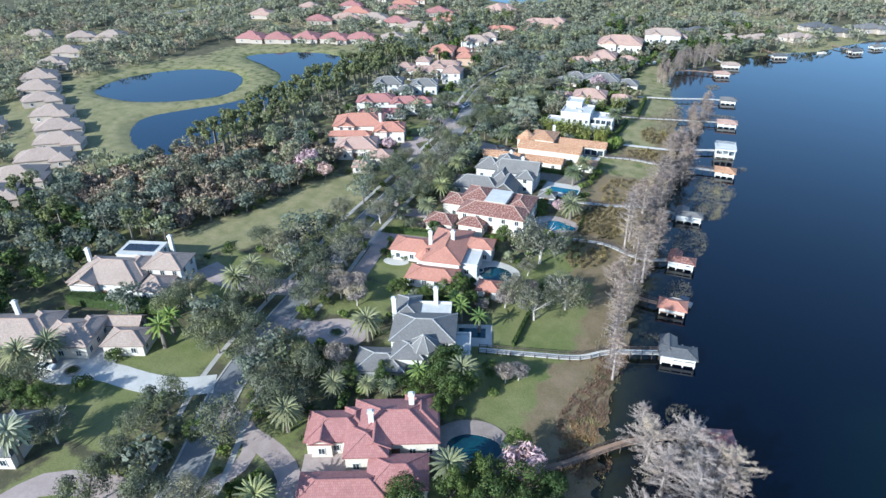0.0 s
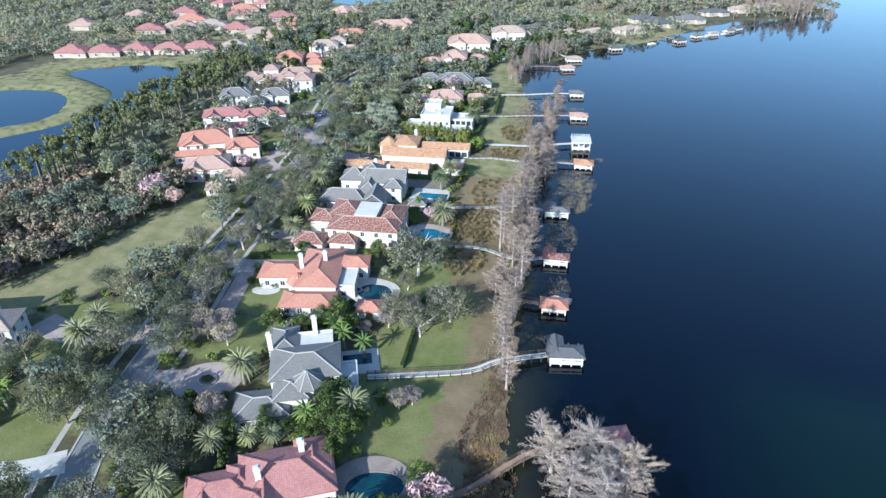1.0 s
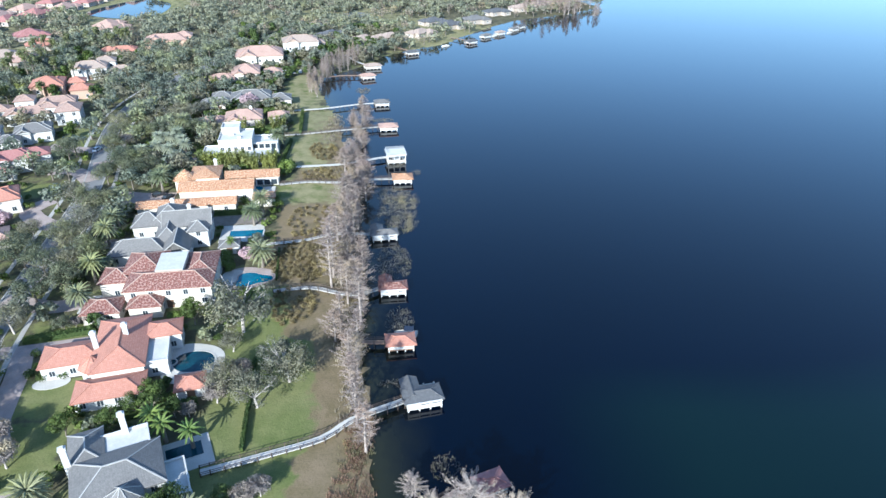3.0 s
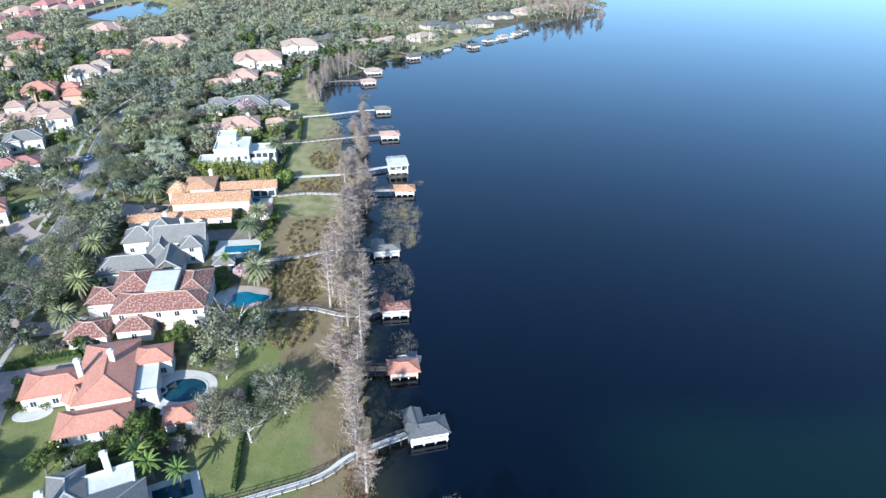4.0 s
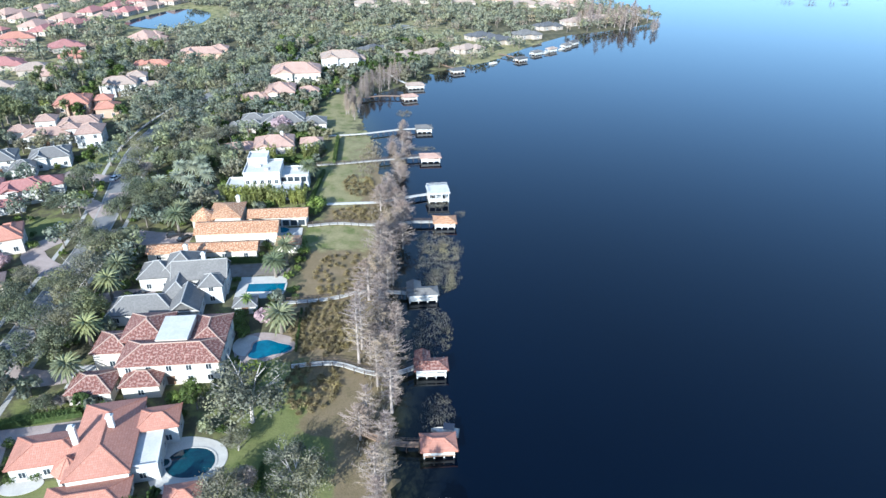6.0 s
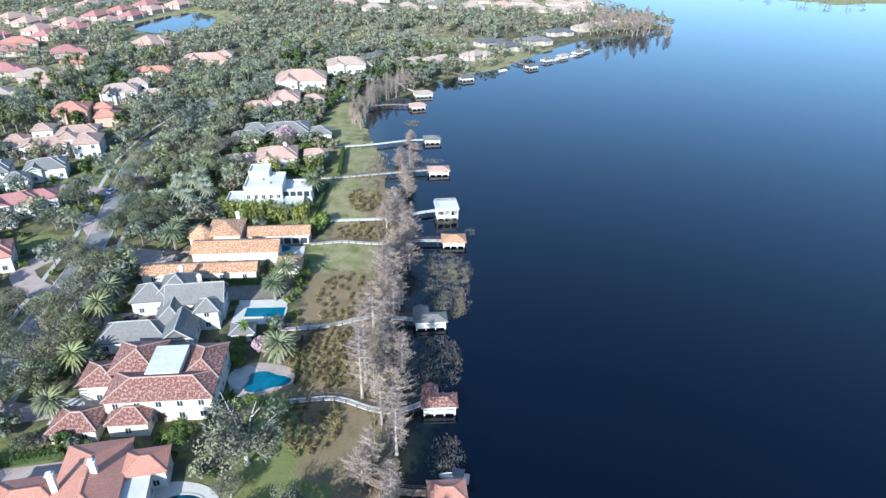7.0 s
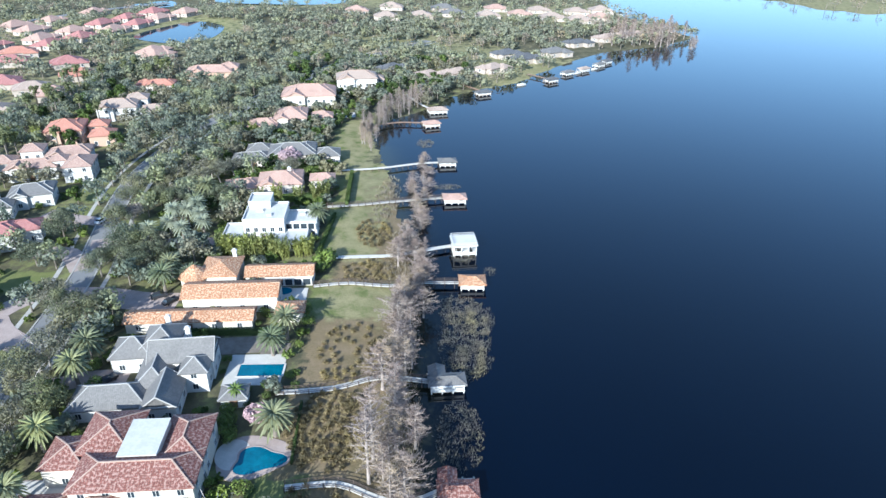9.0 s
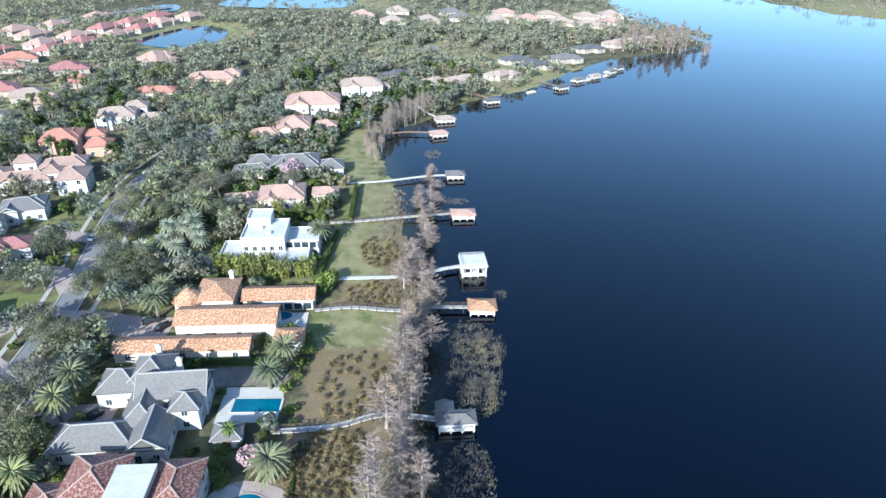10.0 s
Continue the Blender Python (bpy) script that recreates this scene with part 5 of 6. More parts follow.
# the shore's bare cypresses
shore_r = random.Random(3)
for x, y, s in ((5, 91, 0.8), (12, 93, 0.85), (17, 92, 0.7), (9, 84, 0.85), (19, 85, 0.7), (15, 81, 0.85), (2, 101, 0.4), (15, 87, 0.8), (20, 90, 0.7), (22, 77, 0.7), (14, 72, 0.85), (21, 70, 0.8), (8, 72, 0.8), (24, 70, 0.7)):
    plant("pale", x, y, s * 1.15, -0.3)
y = 112.0
while y < 352:
    edge = float(np.interp(y, [p[1] for p in SHORE[:70]], [p[0] for p in SHORE[:70]]))
    wide = 9 if y > 140 else 4
    for _ in range(2 if shore_r.random() < 0.55 and y > 138 else 1):
        s = shore_r.uniform(0.62, 1.02) * (1.0 if y < 232 else 0.72 if y < 290 else 0.55)
        broad = shore_r.random() < (0.0 if y < 134 else 0.3 if y < 232 else 0.85)
        plant("wide" if broad else "cypress", edge + shore_r.uniform(-wide, 0.5) - 0.6, y + shore_r.uniform(-1.5, 1.5), s * (1.1 if broad and y < 232 else 1.15 if broad else 1))
    y += shore_r.uniform(3.2, 5.6) * (2.0 if y < 126 else 1 if y < 276 else 1.7)
for x, y in ((-42, 372), (-40, 380), (-44, 388), (-36, 400), (-32, 408), (-28, 412), (-24, 416), (-38, 404), (-20, 428), (-14, 436), (-24, 440), (-30, 430)):
    plant("cypress", x, y, 0.52)
for k in range(30):
    plant("cypress", -41 + 22 * (k / 30) ** 2 + shore_r.uniform(-4, 4), 362 + 78 * k / 30 + shore_r.uniform(-2, 2), shore_r.uniform(0.45, 0.62))
for _ in range(34):
    plant("cypress", shore_r.uniform(112, 188), shore_r.uniform(588, 650), 0.85)


# bamboo screens
for x, y in ((-74, 264), (-72, 262), (-69.5, 263.5), (-67, 262), (-64.5, 263), (-62, 262), (-59.5, 263), (-57, 262.5), (-50, 263), (-47, 264), (-54, 261.5), (-72, 302), (-66, 303), (-58, 304), (-52, 305), (-49, 307), (-200, 362), (-194, 360), (-206, 366), (-188, 364), (-212, 362), (-100, 374), (-94, 376)):
    plant("bamboo", x, y, 0.9)


# ---- scattered trees ----
def free_of_things(px, py, margin):
    """True where no house, road, drive, pool, lawn or water lies."""
    ok = water_distance(px, py) > 3
    ok &= line_distance(px, py, ROAD) > 3.6 + margin * 0.45
    for line, half in DRIVE_LINES.values():
        ok &= line_distance(px, py, line) > half + margin * 0.4
    for spec in HOUSES + FAR_HOUSES:
        for x, y, w, d, e, f in spec[4]:
            ok &= rect_distance(px, py, (x, y, w, d), radians(spec[3])) > margin
    for ring in TERRACES:
        ok &= signed(px, py, ring) < -margin * 0.6
    return ok


def scatter(kinds, x0, y0, x1, y1, n, gap, seed, scale=(0.75, 1.05), margin=4.0, lawns=True, ring=None):
    rng = np.random.default_rng(seed)
    px, py = rng.uniform(x0, x1, n), rng.uniform(y0, y1, n)
    ok = free_of_things(px, py, margin)
    if lawns:
        ok &= lawn_amount(px, py) < -1
        ok &= signed(px, py, MEADOW) < -1
    if ring is not None:
        ok &= signed(px, py, ring) > 0
    for x, y in zip(px[ok], py[ok]):
        if all((x - a) ** 2 + (y - b) ** 2 > (gap if r > 2.6 else gap * 0.5) ** 2 for a, b, r in PLANTED):
            plant(pick.choice(kinds), x, y, rng.uniform(*scale), None, False)


scatter(["oak", "oak", "grey"], -132, 28, -66, 330, 1700, 5.6, 1, (0.8, 1.1), margin=4.6)
scatter(["oak", "grey", "green"], -100, 120, -76, 330, 400, 4.6, 2, (0.5, 0.75), margin=3.4)
scatter(["green", "lush", "oak"], -90, 40, -40, 330, 500, 4.0, 7, (0.35, 0.55), margin=2.0)
scatter(["bush", "lush"], -95, 40, -38, 330, 800, 2.3, 8, (0.5, 0.9), margin=0.7)
scatter(["bush", "lush"], -150, 40, -96, 330, 400, 3.0, 9, (0.6, 1.0), margin=0.8)
scatter(["oak", "oak", "grey"], -136, 330, -84, 460, 260, 6.2, 21, (0.8, 1.15), margin=2.2)
scatter(["green", "grey", "oak"], -100, 330, -44, 470, 420, 4.6, 22, (0.45, 0.7), margin=1.6)
scatter(["bush", "lush"], -110, 330, -44, 460, 300, 3.0, 23, (0.8, 1.2), margin=0.8)
scatter(["pine"], -212, 180, -184, 350, 330, 4.0, 3, (0.8, 1.05))
scatter(["oak", "green", "pine"], -225, 40, -158, 118, 420, 4.8, 4, (0.8, 1.1))
scatter(["brown", "grey", "brown", "oak"], -212, 116, -140, 200, 500, 4.2, 5, (0.7, 1.1))
scatter(["oak", "oak", "green", "grey"], -190, 118, -110, 460, 700, 6.4, 6, (0.65, 1.0), margin=3.5)
scatter(["oak", "oak", "pine", "green"], -222, 330, -170, 480, 400, 5.2, 16, (0.8, 1.05))
scatter(["oak", "green", "grey"], -105, 430, 10, 520, 500, 5.2, 10, (0.7, 1.0), margin=2.5)

# ---- hedges ----
def hedge(x0, y0, x1, y1, w, h, leaf, label):
    rng = np.random.default_rng(int(abs(x0 * 7 + y0)))
    ob = thing("hedge", label, "hedge", ((x0 + x1) / 2, (y0 + y1) / 2, Z0), math.atan2(y1 - y0, x1 - x0))
    l = math.hypot(x1 - x0, y1 - y0)
    n = int((l * (w + 2 * h)) * 17)
    p = np.stack([rng.uniform(-l / 2, l / 2, n), rng.uniform(-w / 2, w / 2, n), rng.uniform(0.05, h, n)], axis=1)
    top = rng.random(n) < 0.45
    p[top, 2] = h - rng.random(top.sum()) * 0.2
    side = np.sign(p[:, 1])
    p[~top, 1] = side[~top] * (w / 2 - rng.random((~top).sum()) * 0.15)
    nor = np.where(top[:, None], [[0, 0, 1.0]], np.stack([0 * side, side, 0.3 + 0 * side], axis=1))
    part("foliage", cards("leaves", p, nor, 0.34, M[leaf], rng), ob)
    core = Build()
    core.box((0, 0, h * 0.45 - 0.1), (l - 0.3, w - 0.4, h * 0.85))
    part("core", core.mesh("branches", M[leaf]), ob)


GREEN_HEDGE = "clipped green boundary hedge"
for a in ((-76, 227.6 - 7, -46, 222, 1.4, 1.8), (-92, 152.5, -76, 156.5, 2.0, 1.6), (-151, 80, -119, 88, 3.6, 3.2), (-72, 302, -48, 306, 1.6, 3.0), (-104, 372, -86, 376, 3.0, 4.0), (-96, 330, -52, 334, 1.5, 2.4),
          (-40, 300, -42, 330, 1.4, 2.5), (-66, 122, -44, 128, 1.4, 2.0), (-44, 262, -43, 292, 1.2, 1.8), (-32, 113, -34, 142, 0.9, 1.5), (-43, 160, -40, 172, 0.8, 1.2), (-34, 178, -35.5, 196, 0.6, 1.0)):
    hedge(*a, "leaf_green", GREEN_HEDGE)


# a sheltering belt of far woods, too many to count
def far_woods():
    rng = np.random.default_rng(77)
    n = 15000
    px, py = rng.uniform(-620, 330, n), rng.uniform(60, 1150, n)
    px[:700], py[:700] = rng.uniform(330, 800, 700), rng.uniform(770, 1050, 700)
    ok = free_of_things(px, py, 5.0)
    pond = np.full(n, 1e9)
    for p in PONDS:
        pond = np.minimum(pond, -signed(px, py, p))
    ok &= pond > rng.uniform(8, 26, n)
    near = (px > -222) & (py < 455) & (px < 60)
    ok &= ~near
    ok &= ~((px > -340) & (px < -205) & (py > 160) & (py < 360) & (rng.random(n) < 0.93))
    ok &= rng.random(n) < np.where(py > 700, 0.4, 0.8)
    px, py = px[ok], py[ok]
    pts, nor = [], []
    tb = Build()
    for x, y in zip(px, py):
        r, h = rng.uniform(3.6, 6.2), rng.uniform(6, 11)
        k = 72 if y < 700 else 40
        ls = np.array([(x + r * 0.5 * math.cos(a), y + r * 0.5 * math.sin(a), Z0 + h * rng.uniform(0.35, 0.7), r * 0.6) for a in rng.uniform(0, 6.28, 5)])
        p, q = crown_points(rng, k, ls)
        pts.append(p)
        nor.append(q)
        tb.tube([(x, y, 0.4), (x, y, Z0 + h * 0.6)], [0.3, 0.15], 4)
    split = len(pts) // 5
    # far crowns carry the haze in their paler leaf colour
    tagged(new("woodland", cards("woods", np.concatenate(pts[split:]), np.concatenate(nor[split:]), 1.6, M["leaf_hazed"], rng, 0.7, 0.4, None, True)), "grey-green winter woods spreading to the horizon", "woods", kind="stuff")
    tagged(new("woodland", cards("woods_bare", np.concatenate(pts[:split]), np.concatenate(nor[:split]), 1.3, M["twig_brown"], rng, 0.4)), "leafless brown trees among the far woods", "woods", kind="stuff")
    tagged(new("woodland_trunks", tb.mesh("woods_trunks", M["bark"])), "grey trunks of the far woods", "woods", kind="stuff")


far_woods()


def groves():
    """The joined rest of the trees and bushes."""
    names = {"oak": "grey-green live oaks closing over the street", "grey": "thin leaved grey oaks", "green": "dark green broadleaf trees", "brown": "leafless brown brush trees",
             "pine": "slender pines in a belt", "bush": "clipped green bushes", "lush": "bright green leafy bushes"}
    for kind, places in GROVE.items():
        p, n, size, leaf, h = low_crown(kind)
        rng = np.random.default_rng(300 + len(kind))
        pts, nor = [], []
        tb = Build()
        for x, y, z, k, a in places:
            c, s = math.cos(a), math.sin(a)
            rot = np.array([[c, s, 0], [-s, c, 0], [0, 0, 1.0]])
            pts.append(p @ rot * k + np.array([x, y, z]))
            nor.append(n @ rot)
            tb.tube([(x, y, z - 0.3), (x + 0.1, y, z + h * k * 0.6)], [0.05 * h * 0.6 * k, 0.02 * h * k], 5)
        name = "bushes" if kind in ("bush", "lush") else "grove"
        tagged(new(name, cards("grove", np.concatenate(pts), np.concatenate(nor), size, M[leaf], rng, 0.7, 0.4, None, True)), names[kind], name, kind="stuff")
        tagged(new(name + "_trunks", tb.mesh("grove_trunks", M["bark"])), "grey trunks under " + names[kind], name, kind="stuff")


groves()


# ---- reeds and sedge ----
def tufts(name, boxes, mat, label, height, seed, per=3.0, z=None, blade=0.07, thin=-0.2, loose=0.18):
    """Upright tufts of stalks on rough ellipses of ground or shallow water."""
    rng = np.random.default_rng(seed)
    bld_v = []
    for x, y, rx, ry in boxes:
        n = int(rx * ry * 3.14 * per)
        a, r = rng.random(n) * 6.283, np.sqrt(rng.random(n))
        px, py = x + rx * r * np.cos(a), y + ry * r * np.sin(a)
        f = np.array([noise.noise((q * 0.45, w * 0.45, seed)) for q, w in zip(px, py)]) + rng.normal(0, loose, n) - 0.35 * r ** 3
        keep = f > thin
        px, py = px[keep], py[keep]
        pz = np.maximum(land_height(water_distance(px, py)), -0.1) if z is None else np.full(len(px), z)
        bld_v.append(np.stack([px, py, pz], axis=1))
    base = np.concatenate(bld_v)
    n = len(base)
    blades = []
    for k in range(3):
        a = rng.random(n) * 6.283
        d = np.stack([np.cos(a), np.sin(a), np.zeros(n)], axis=1)
        h = (height * rng.uniform(0.5, 1.2, n))[:, None]
        tip = base + d * h * 0.5 + np.array([0, 0, 1.0]) * h
        s = np.stack([-d[:, 1], d[:, 0], d[:, 2]], axis=1) * blade
        blades.append(np.stack([base - s, base + s, tip + s * 0.5, tip - s * 0.5], axis=1))
    v = np.concatenate(blades).reshape(-1, 3)
    me = bpy.data.meshes.new(name)
    m = len(v) // 4
    me.vertices.add(4 * m)
    me.vertices.foreach_set("co", v.astype(np.float32).ravel())
    me.loops.add(4 * m)
    me.loops.foreach_set("vertex_index", np.arange(4 * m, dtype=np.int32))
    me.polygons.add(m)
    me.polygons.foreach_set("loop_start", np.arange(0, 4 * m, 4, dtype=np.int32))
    me.update(calc_edges=True)
    me.materials.append(mat)
    tagged(new(name, me), label, name, kind="stuff")


tufts("reeds", [(-1, 133, 4, 1.6), (1, 157, 4, 7), (0, 188, 5.5, 11), (1.5, 222, 7, 17), (0, 237, 6, 7), (3, 215, 6, 8), (6, 232, 4, 8), (9, 107, 3, 4), (-4, 322, 6, 3), (-14, 372, 4, 6), (2, 268, 4, 6), (10, 257, 2, 3)],
      M["reed"], "brown winter reeds standing in shallow water", 0.5, 5, 20.0, -0.05, 0.022, 0.12, 0.5)
tufts("sedge", [(-28, 165, 7, 9), (-28, 188, 9, 11), (-27, 254, 8, 6), (-28, 280, 6, 10)], M["reed_green"], "short tan and olive marsh grass", 0.4, 6, 5.0, None, 0.08, 0.0)


def clumps(name, boxes, mat, label, seed):
    """Rounded tussocks of arching blades, each from one root."""
    rng = np.random.default_rng(seed)
    pts, ways = [], []
    for x, y, rx, ry, gap in boxes:
        done = []
        for _ in range(int(rx * ry * 40 / gap)):
            a, r = rng.random() * 6.283, math.sqrt(rng.random())
            q = (x + rx * r * math.cos(a), y + ry * r * math.sin(a))
            if noise.noise((q[0] * 0.16, q[1] * 0.16, seed)) < -0.25 or any((q[0] - u) ** 2 + (q[1] - v) ** 2 < gap ** 2 for u, v in done):
                continue
            done.append(q)
            k, size = 170, rng.uniform(0.9, 1.7)
            z = max(ground_z(*q), 0.0)
            turn, tilt = rng.random(k) * 6.283, rng.random(k) * 1.25
            d = np.stack([np.cos(turn) * np.sin(tilt), np.sin(turn) * np.sin(tilt), np.cos(tilt)], axis=1)
            pts.append(d * size * rng.uniform(0.3, 0.8, k)[:, None] + np.array([q[0], q[1], z]))
            ways.append(d + np.array([0, 0, -0.25]))
    pts, ways = np.concatenate(pts), np.concatenate(ways)
    tagged(new(name, cards(name, pts, ways, 0.8, mat, rng, 0.13, 0.4, ways, True)), label, name, kind="stuff")


clumps("sedge_tussocks", [(-28, 165, 7, 9, 1.9), (-28, 188, 9, 12, 1.6), (-27.5, 215, 8.5, 12, 2.2), (-27, 254, 8, 6, 2.0), (-28, 280, 6, 10, 2.0)], M["reed_green"], "rounded tan and olive tussocks of marsh grass", 16)
tufts("dead_growth", [(-9.5, 97, 5, 14), (-8.5, 117, 3.5, 8), (-6, 86, 5, 5)], M["reed_red"], "low reddish brown dead growth on the bank", 0.5, 8, 15.0, None, 0.05, -0.22)
tufts("bank_weeds", [(-9, 92, 6, 12), (-7, 82, 6, 5), (-9, 112, 4, 7)], M["reed_green"], "low olive weeds on the bank", 0.5, 9, 9.0, None, 0.06, 0.08)
tufts("reeds_bank", [(-10, 126, 4, 10), (-12, 150, 4, 14), (-13, 185, 5, 24), (-15, 225, 5, 20), (-18, 265, 5, 20), (-26, 310, 5, 22), (-175, 145, 26, 22)],
      M["reed"], "brown reeds and dead growth along the bank", 1.0, 7, 3.0)


# ---- boardwalks and boathouses ----
def boardwalk(pts, width, rails, label, mat="wood_grey", z=1.45):
    dock = thing("boardwalk", label, "boardwalk")
    line = spline(pts, 2.4)
    deck = Build()
    left = []
    deck.sweep([(x, y, z) for x, y in line], width, 0.14)
    part("deck", deck.mesh("deck", M[mat]), dock)
    post = Build()
    post.box((0, 0, 0), (0.16, 0.16, 2.6 + (1.0 if rails else 0)))
    pm = post.mesh("post", M["wood_dark"])
    for i, (x, y) in enumerate(line):
        bx, by = line[min(i + 1, len(line) - 1)]
        ax, ay = line[max(i - 1, 0)]
        l = math.hypot(bx - ax, by - ay)
        nx, ny = (by - ay) / l, -(bx - ax) / l
        for s in (-1, 1):
            part("post", pm, dock, "", (x + nx * s * (width / 2 + 0.1), y + ny * s * (width / 2 + 0.1), z - 1.2 + (0.5 if rails else 0)))
        left.append((x + nx * (width / 2 + 0.1), y + ny * (width / 2 + 0.1), x - nx * (width / 2 + 0.1), y - ny * (width / 2 + 0.1)))
    if rails:
        for k in (0, 2):
            for h in (0.95, 0.5):
                rb = Build()
                rb.sweep([(p[k], p[k + 1], z + h) for p in left], 0.09, 0.09)
                part("handrail", rb.mesh("handrail", M["wood_dark"]), dock, "dark timber handrail")
    return dock


def boathouse(x, y, w, d, turn, roof, deck, label, cross=True, eave=2.35, flat=False):
    """An open boat shelter on piles, with a hipped roof and a lift well."""
    z = 0.7
    ob = thing("boathouse", label, "boathouse", (x, y, 0), radians(turn))
    db = Build()
    for px, py, sx, sy in ((0, -d / 2 + 0.7, w, 1.4), (0, d / 2 - 0.7, w, 1.4), (-w / 2 + 0.9, 0, 1.8, d - 2.8), (w / 2 - 0.5, 0, 1.0, d - 2.8)):
        db.box((px, py, z), (sx, sy, 0.22))
    part("deck", db.mesh("deck", M[deck]), ob)
    pb = Build()
    pb.box((0, 0, 0), (0.3, 0.3, eave + 1.6))
    pm = pb.mesh("post", M["trim"])
    pb = Build()
    pb.box((0, 0, 0), (0.3, 0.3, 2.0))
    short = pb.mesh("pile", M["wood_grey"])
    k = max(3, round(w / 2.6) + 1)
    for i in range(k):
        for row in (-d / 2 + 0.25, d * 0.16):
            part("post", pm, ob, "", (-w / 2 + 0.25 + (w - 0.5) * i / (k - 1), row, eave / 2 - 0.85))
        part("pile", short, ob, "", (-w / 2 + 0.25 + (w - 0.5) * i / (k - 1), d / 2 - 0.2, 0.3))
    wb = Build()
    wb.box((-w * 0.3, -d / 2 + 0.35, z + 0.6), (w * 0.3, 0.12, 1.0))
    wb.box((w * 0.1, -d / 2 + 0.2, z + 0.45), (w * 0.75, 0.1, 0.7))
    wb.box((0, -d / 2 + 0.12, eave - 0.25), (w, 0.12, 0.4))
    wb.box((-w / 2 + 0.25, 0, z + 0.9), (0.12, d * 0.5, 1.6))
    part("screen", wb.mesh("screen", M["trim"]), ob, "white boarded screen")
    hull = Build()
    hl, hw = d * 0.72, 2.2
    ring = [(-hw / 2, -hl / 2), (hw / 2, -hl / 2), (hw / 2, hl * 0.15), (0, hl / 2), (-hw / 2, hl * 0.15)]
    hull.ngon([(px + 0.4, py) for px, py in ring], 0.7, 1.5)
    part("lift_cover", hull.mesh("lift_cover", M["trim"]), ob, "covered boat on its lift")
    if flat:
        rb = Build()
        rb.box((0, 0, eave + 0.15), (w + 0.6, d + 0.6, 0.3))
        ro = part("roof", rb.mesh("roof", M[roof]), ob)
        for px, py, sx, sy in ((0, d / 2, w, 0.1), (0, -d / 2, w, 0.1), (w / 2, 0, 0.1, d), (-w / 2, 0, 0.1, d)):
            for h in (1.2, 0.7):
                rail = Build()
                rail.box((px, py, eave + h), (sx, sy, 0.1))
                part("rail", rail.mesh("rail", M["trim"]), ro)
    else:
        deep = 0.58 if cross else 0.72
        rb, cb = roof_planes(w, d * deep, eave, "hip", 0.36, 0.55)
        ro = part("roof", rb.mesh("roof", M[roof]), ob, "", (0, -d * 0.1, 0))
        for q in cb:
            part("ridge", q.mesh("ridge", M[roof]), ro)
        if cross:
            rb, cb = roof_planes(w * 0.4, d * 0.75, eave + 0.1, "gable_y", 0.34, 0.5)
            r2 = part("roof", rb.mesh("roof", M[roof]), ob, "", (-w * 0.27, d * 0.22, 0))
            for q in cb:
                part("ridge", q.mesh("ridge", M[roof]), r2)
    return ob


boathouse(5.2, 127.5, 8.0, 7.5, 10, "roof_dark", "white_deck", "white boathouse with a dark slate cross-gabled roof")
boathouse(0.9, 147.5, 6.6, 6.0, 4, "roof_orange", "wood_brown", "timber boathouse with an orange tiled roof", False)
boathouse(-0.6, 172.5, 7.2, 6.5, 3, "roof_wine", "white_deck", "white boathouse with a wine red tiled roof")
boathouse(-3.0, 204.5, 8.0, 6.5, 6, "roof_grey", "white_deck", "white boathouse with a grey slate roof")
boathouse(4.2, 249.5, 7.0, 6.8, 2, "roof_terra", "white_deck", "white boathouse with a terracotta roof", False)
boathouse(2.0, 270.0, 7.6, 7.0, 8, "roof_white", "white_deck", "white boathouse with a flat railed roof deck", False, 3.8, True)
boathouse(-0.8, 309, 8.0, 6.5, 6, "roof_pink", "white_deck", "pale boathouse with a pink tiled roof", False)
boathouse(-3.8, 346, 7.0, 6.0, 8, "roof_grey", "wood_grey", "grey roofed open boathouse", False)
boathouse(-12, 397, 7.5, 6.0, 20, "roof_pink", "wood_brown", "brown timber boathouse with a pinkish tiled roof", False)
boathouse(-9.5, 420, 9.5, 7.0, 15, "roof_beige", "wood_grey", "tan roofed boathouse at the bend", False)
boathouse(16, 455, 8, 5.5, 25, "roof_dark", "wood_brown", "dark roofed open boathouse", False)
boathouse(59, 487, 7.5, 6, 35, "roof_dark", "wood_brown", "dark timber boathouse near the far bend", False)
boathouse(17, 102, 5.5, 5.5, 20, "roof_rose", "wood_brown", "small red roofed boathouse behind bare cypresses", False)
for x, y, r, t in ((72, 506, "roof_grey", 40), (84, 516, "roof_beige", 40), (97, 530, "roof_grey", 45), (104, 540, "roof_dark", 45), (150, 690, "roof_grey", 80), (158, 740, "roof_dark", 85)):
    boathouse(x, y, 7, 5.5, t, r, "wood_grey", "grey boathouse in a row by the far shore", False)
boardwalk([(-39, 108), (-26, 112), (-16, 115.5), (-10, 120.5), (1, 125.5)], 1.7, True, "long pale boardwalk with dark handrails", "white_deck")
boardwalk([(-16, 151), (-9, 147.5), (-3, 147)], 1.5, True, "brown timber boardwalk over the reeds", "wood_brown")
boardwalk([(-34, 172), (-24, 173.2), (-16, 170), (-10, 169), (-4, 172)], 1.5, True, "pale boardwalk bending through the marsh grass", "white_deck")
boardwalk([(-42, 199), (-29, 201), (-19, 205), (-7, 204)], 1.6, True, "pale boardwalk with dark handrails over sedge", "white_deck")
boardwalk([(-42, 245), (-32, 247), (-20, 246), (-10, 248), (1, 248.5)], 1.5, True, "pale boardwalk with a dark rail", "white_deck")
boardwalk([(-38, 262), (-28, 263), (-20, 264), (-10, 268), (-2, 271)], 1.7, False, "plain white boardwalk to the flat roofed boathouse", "white_deck")
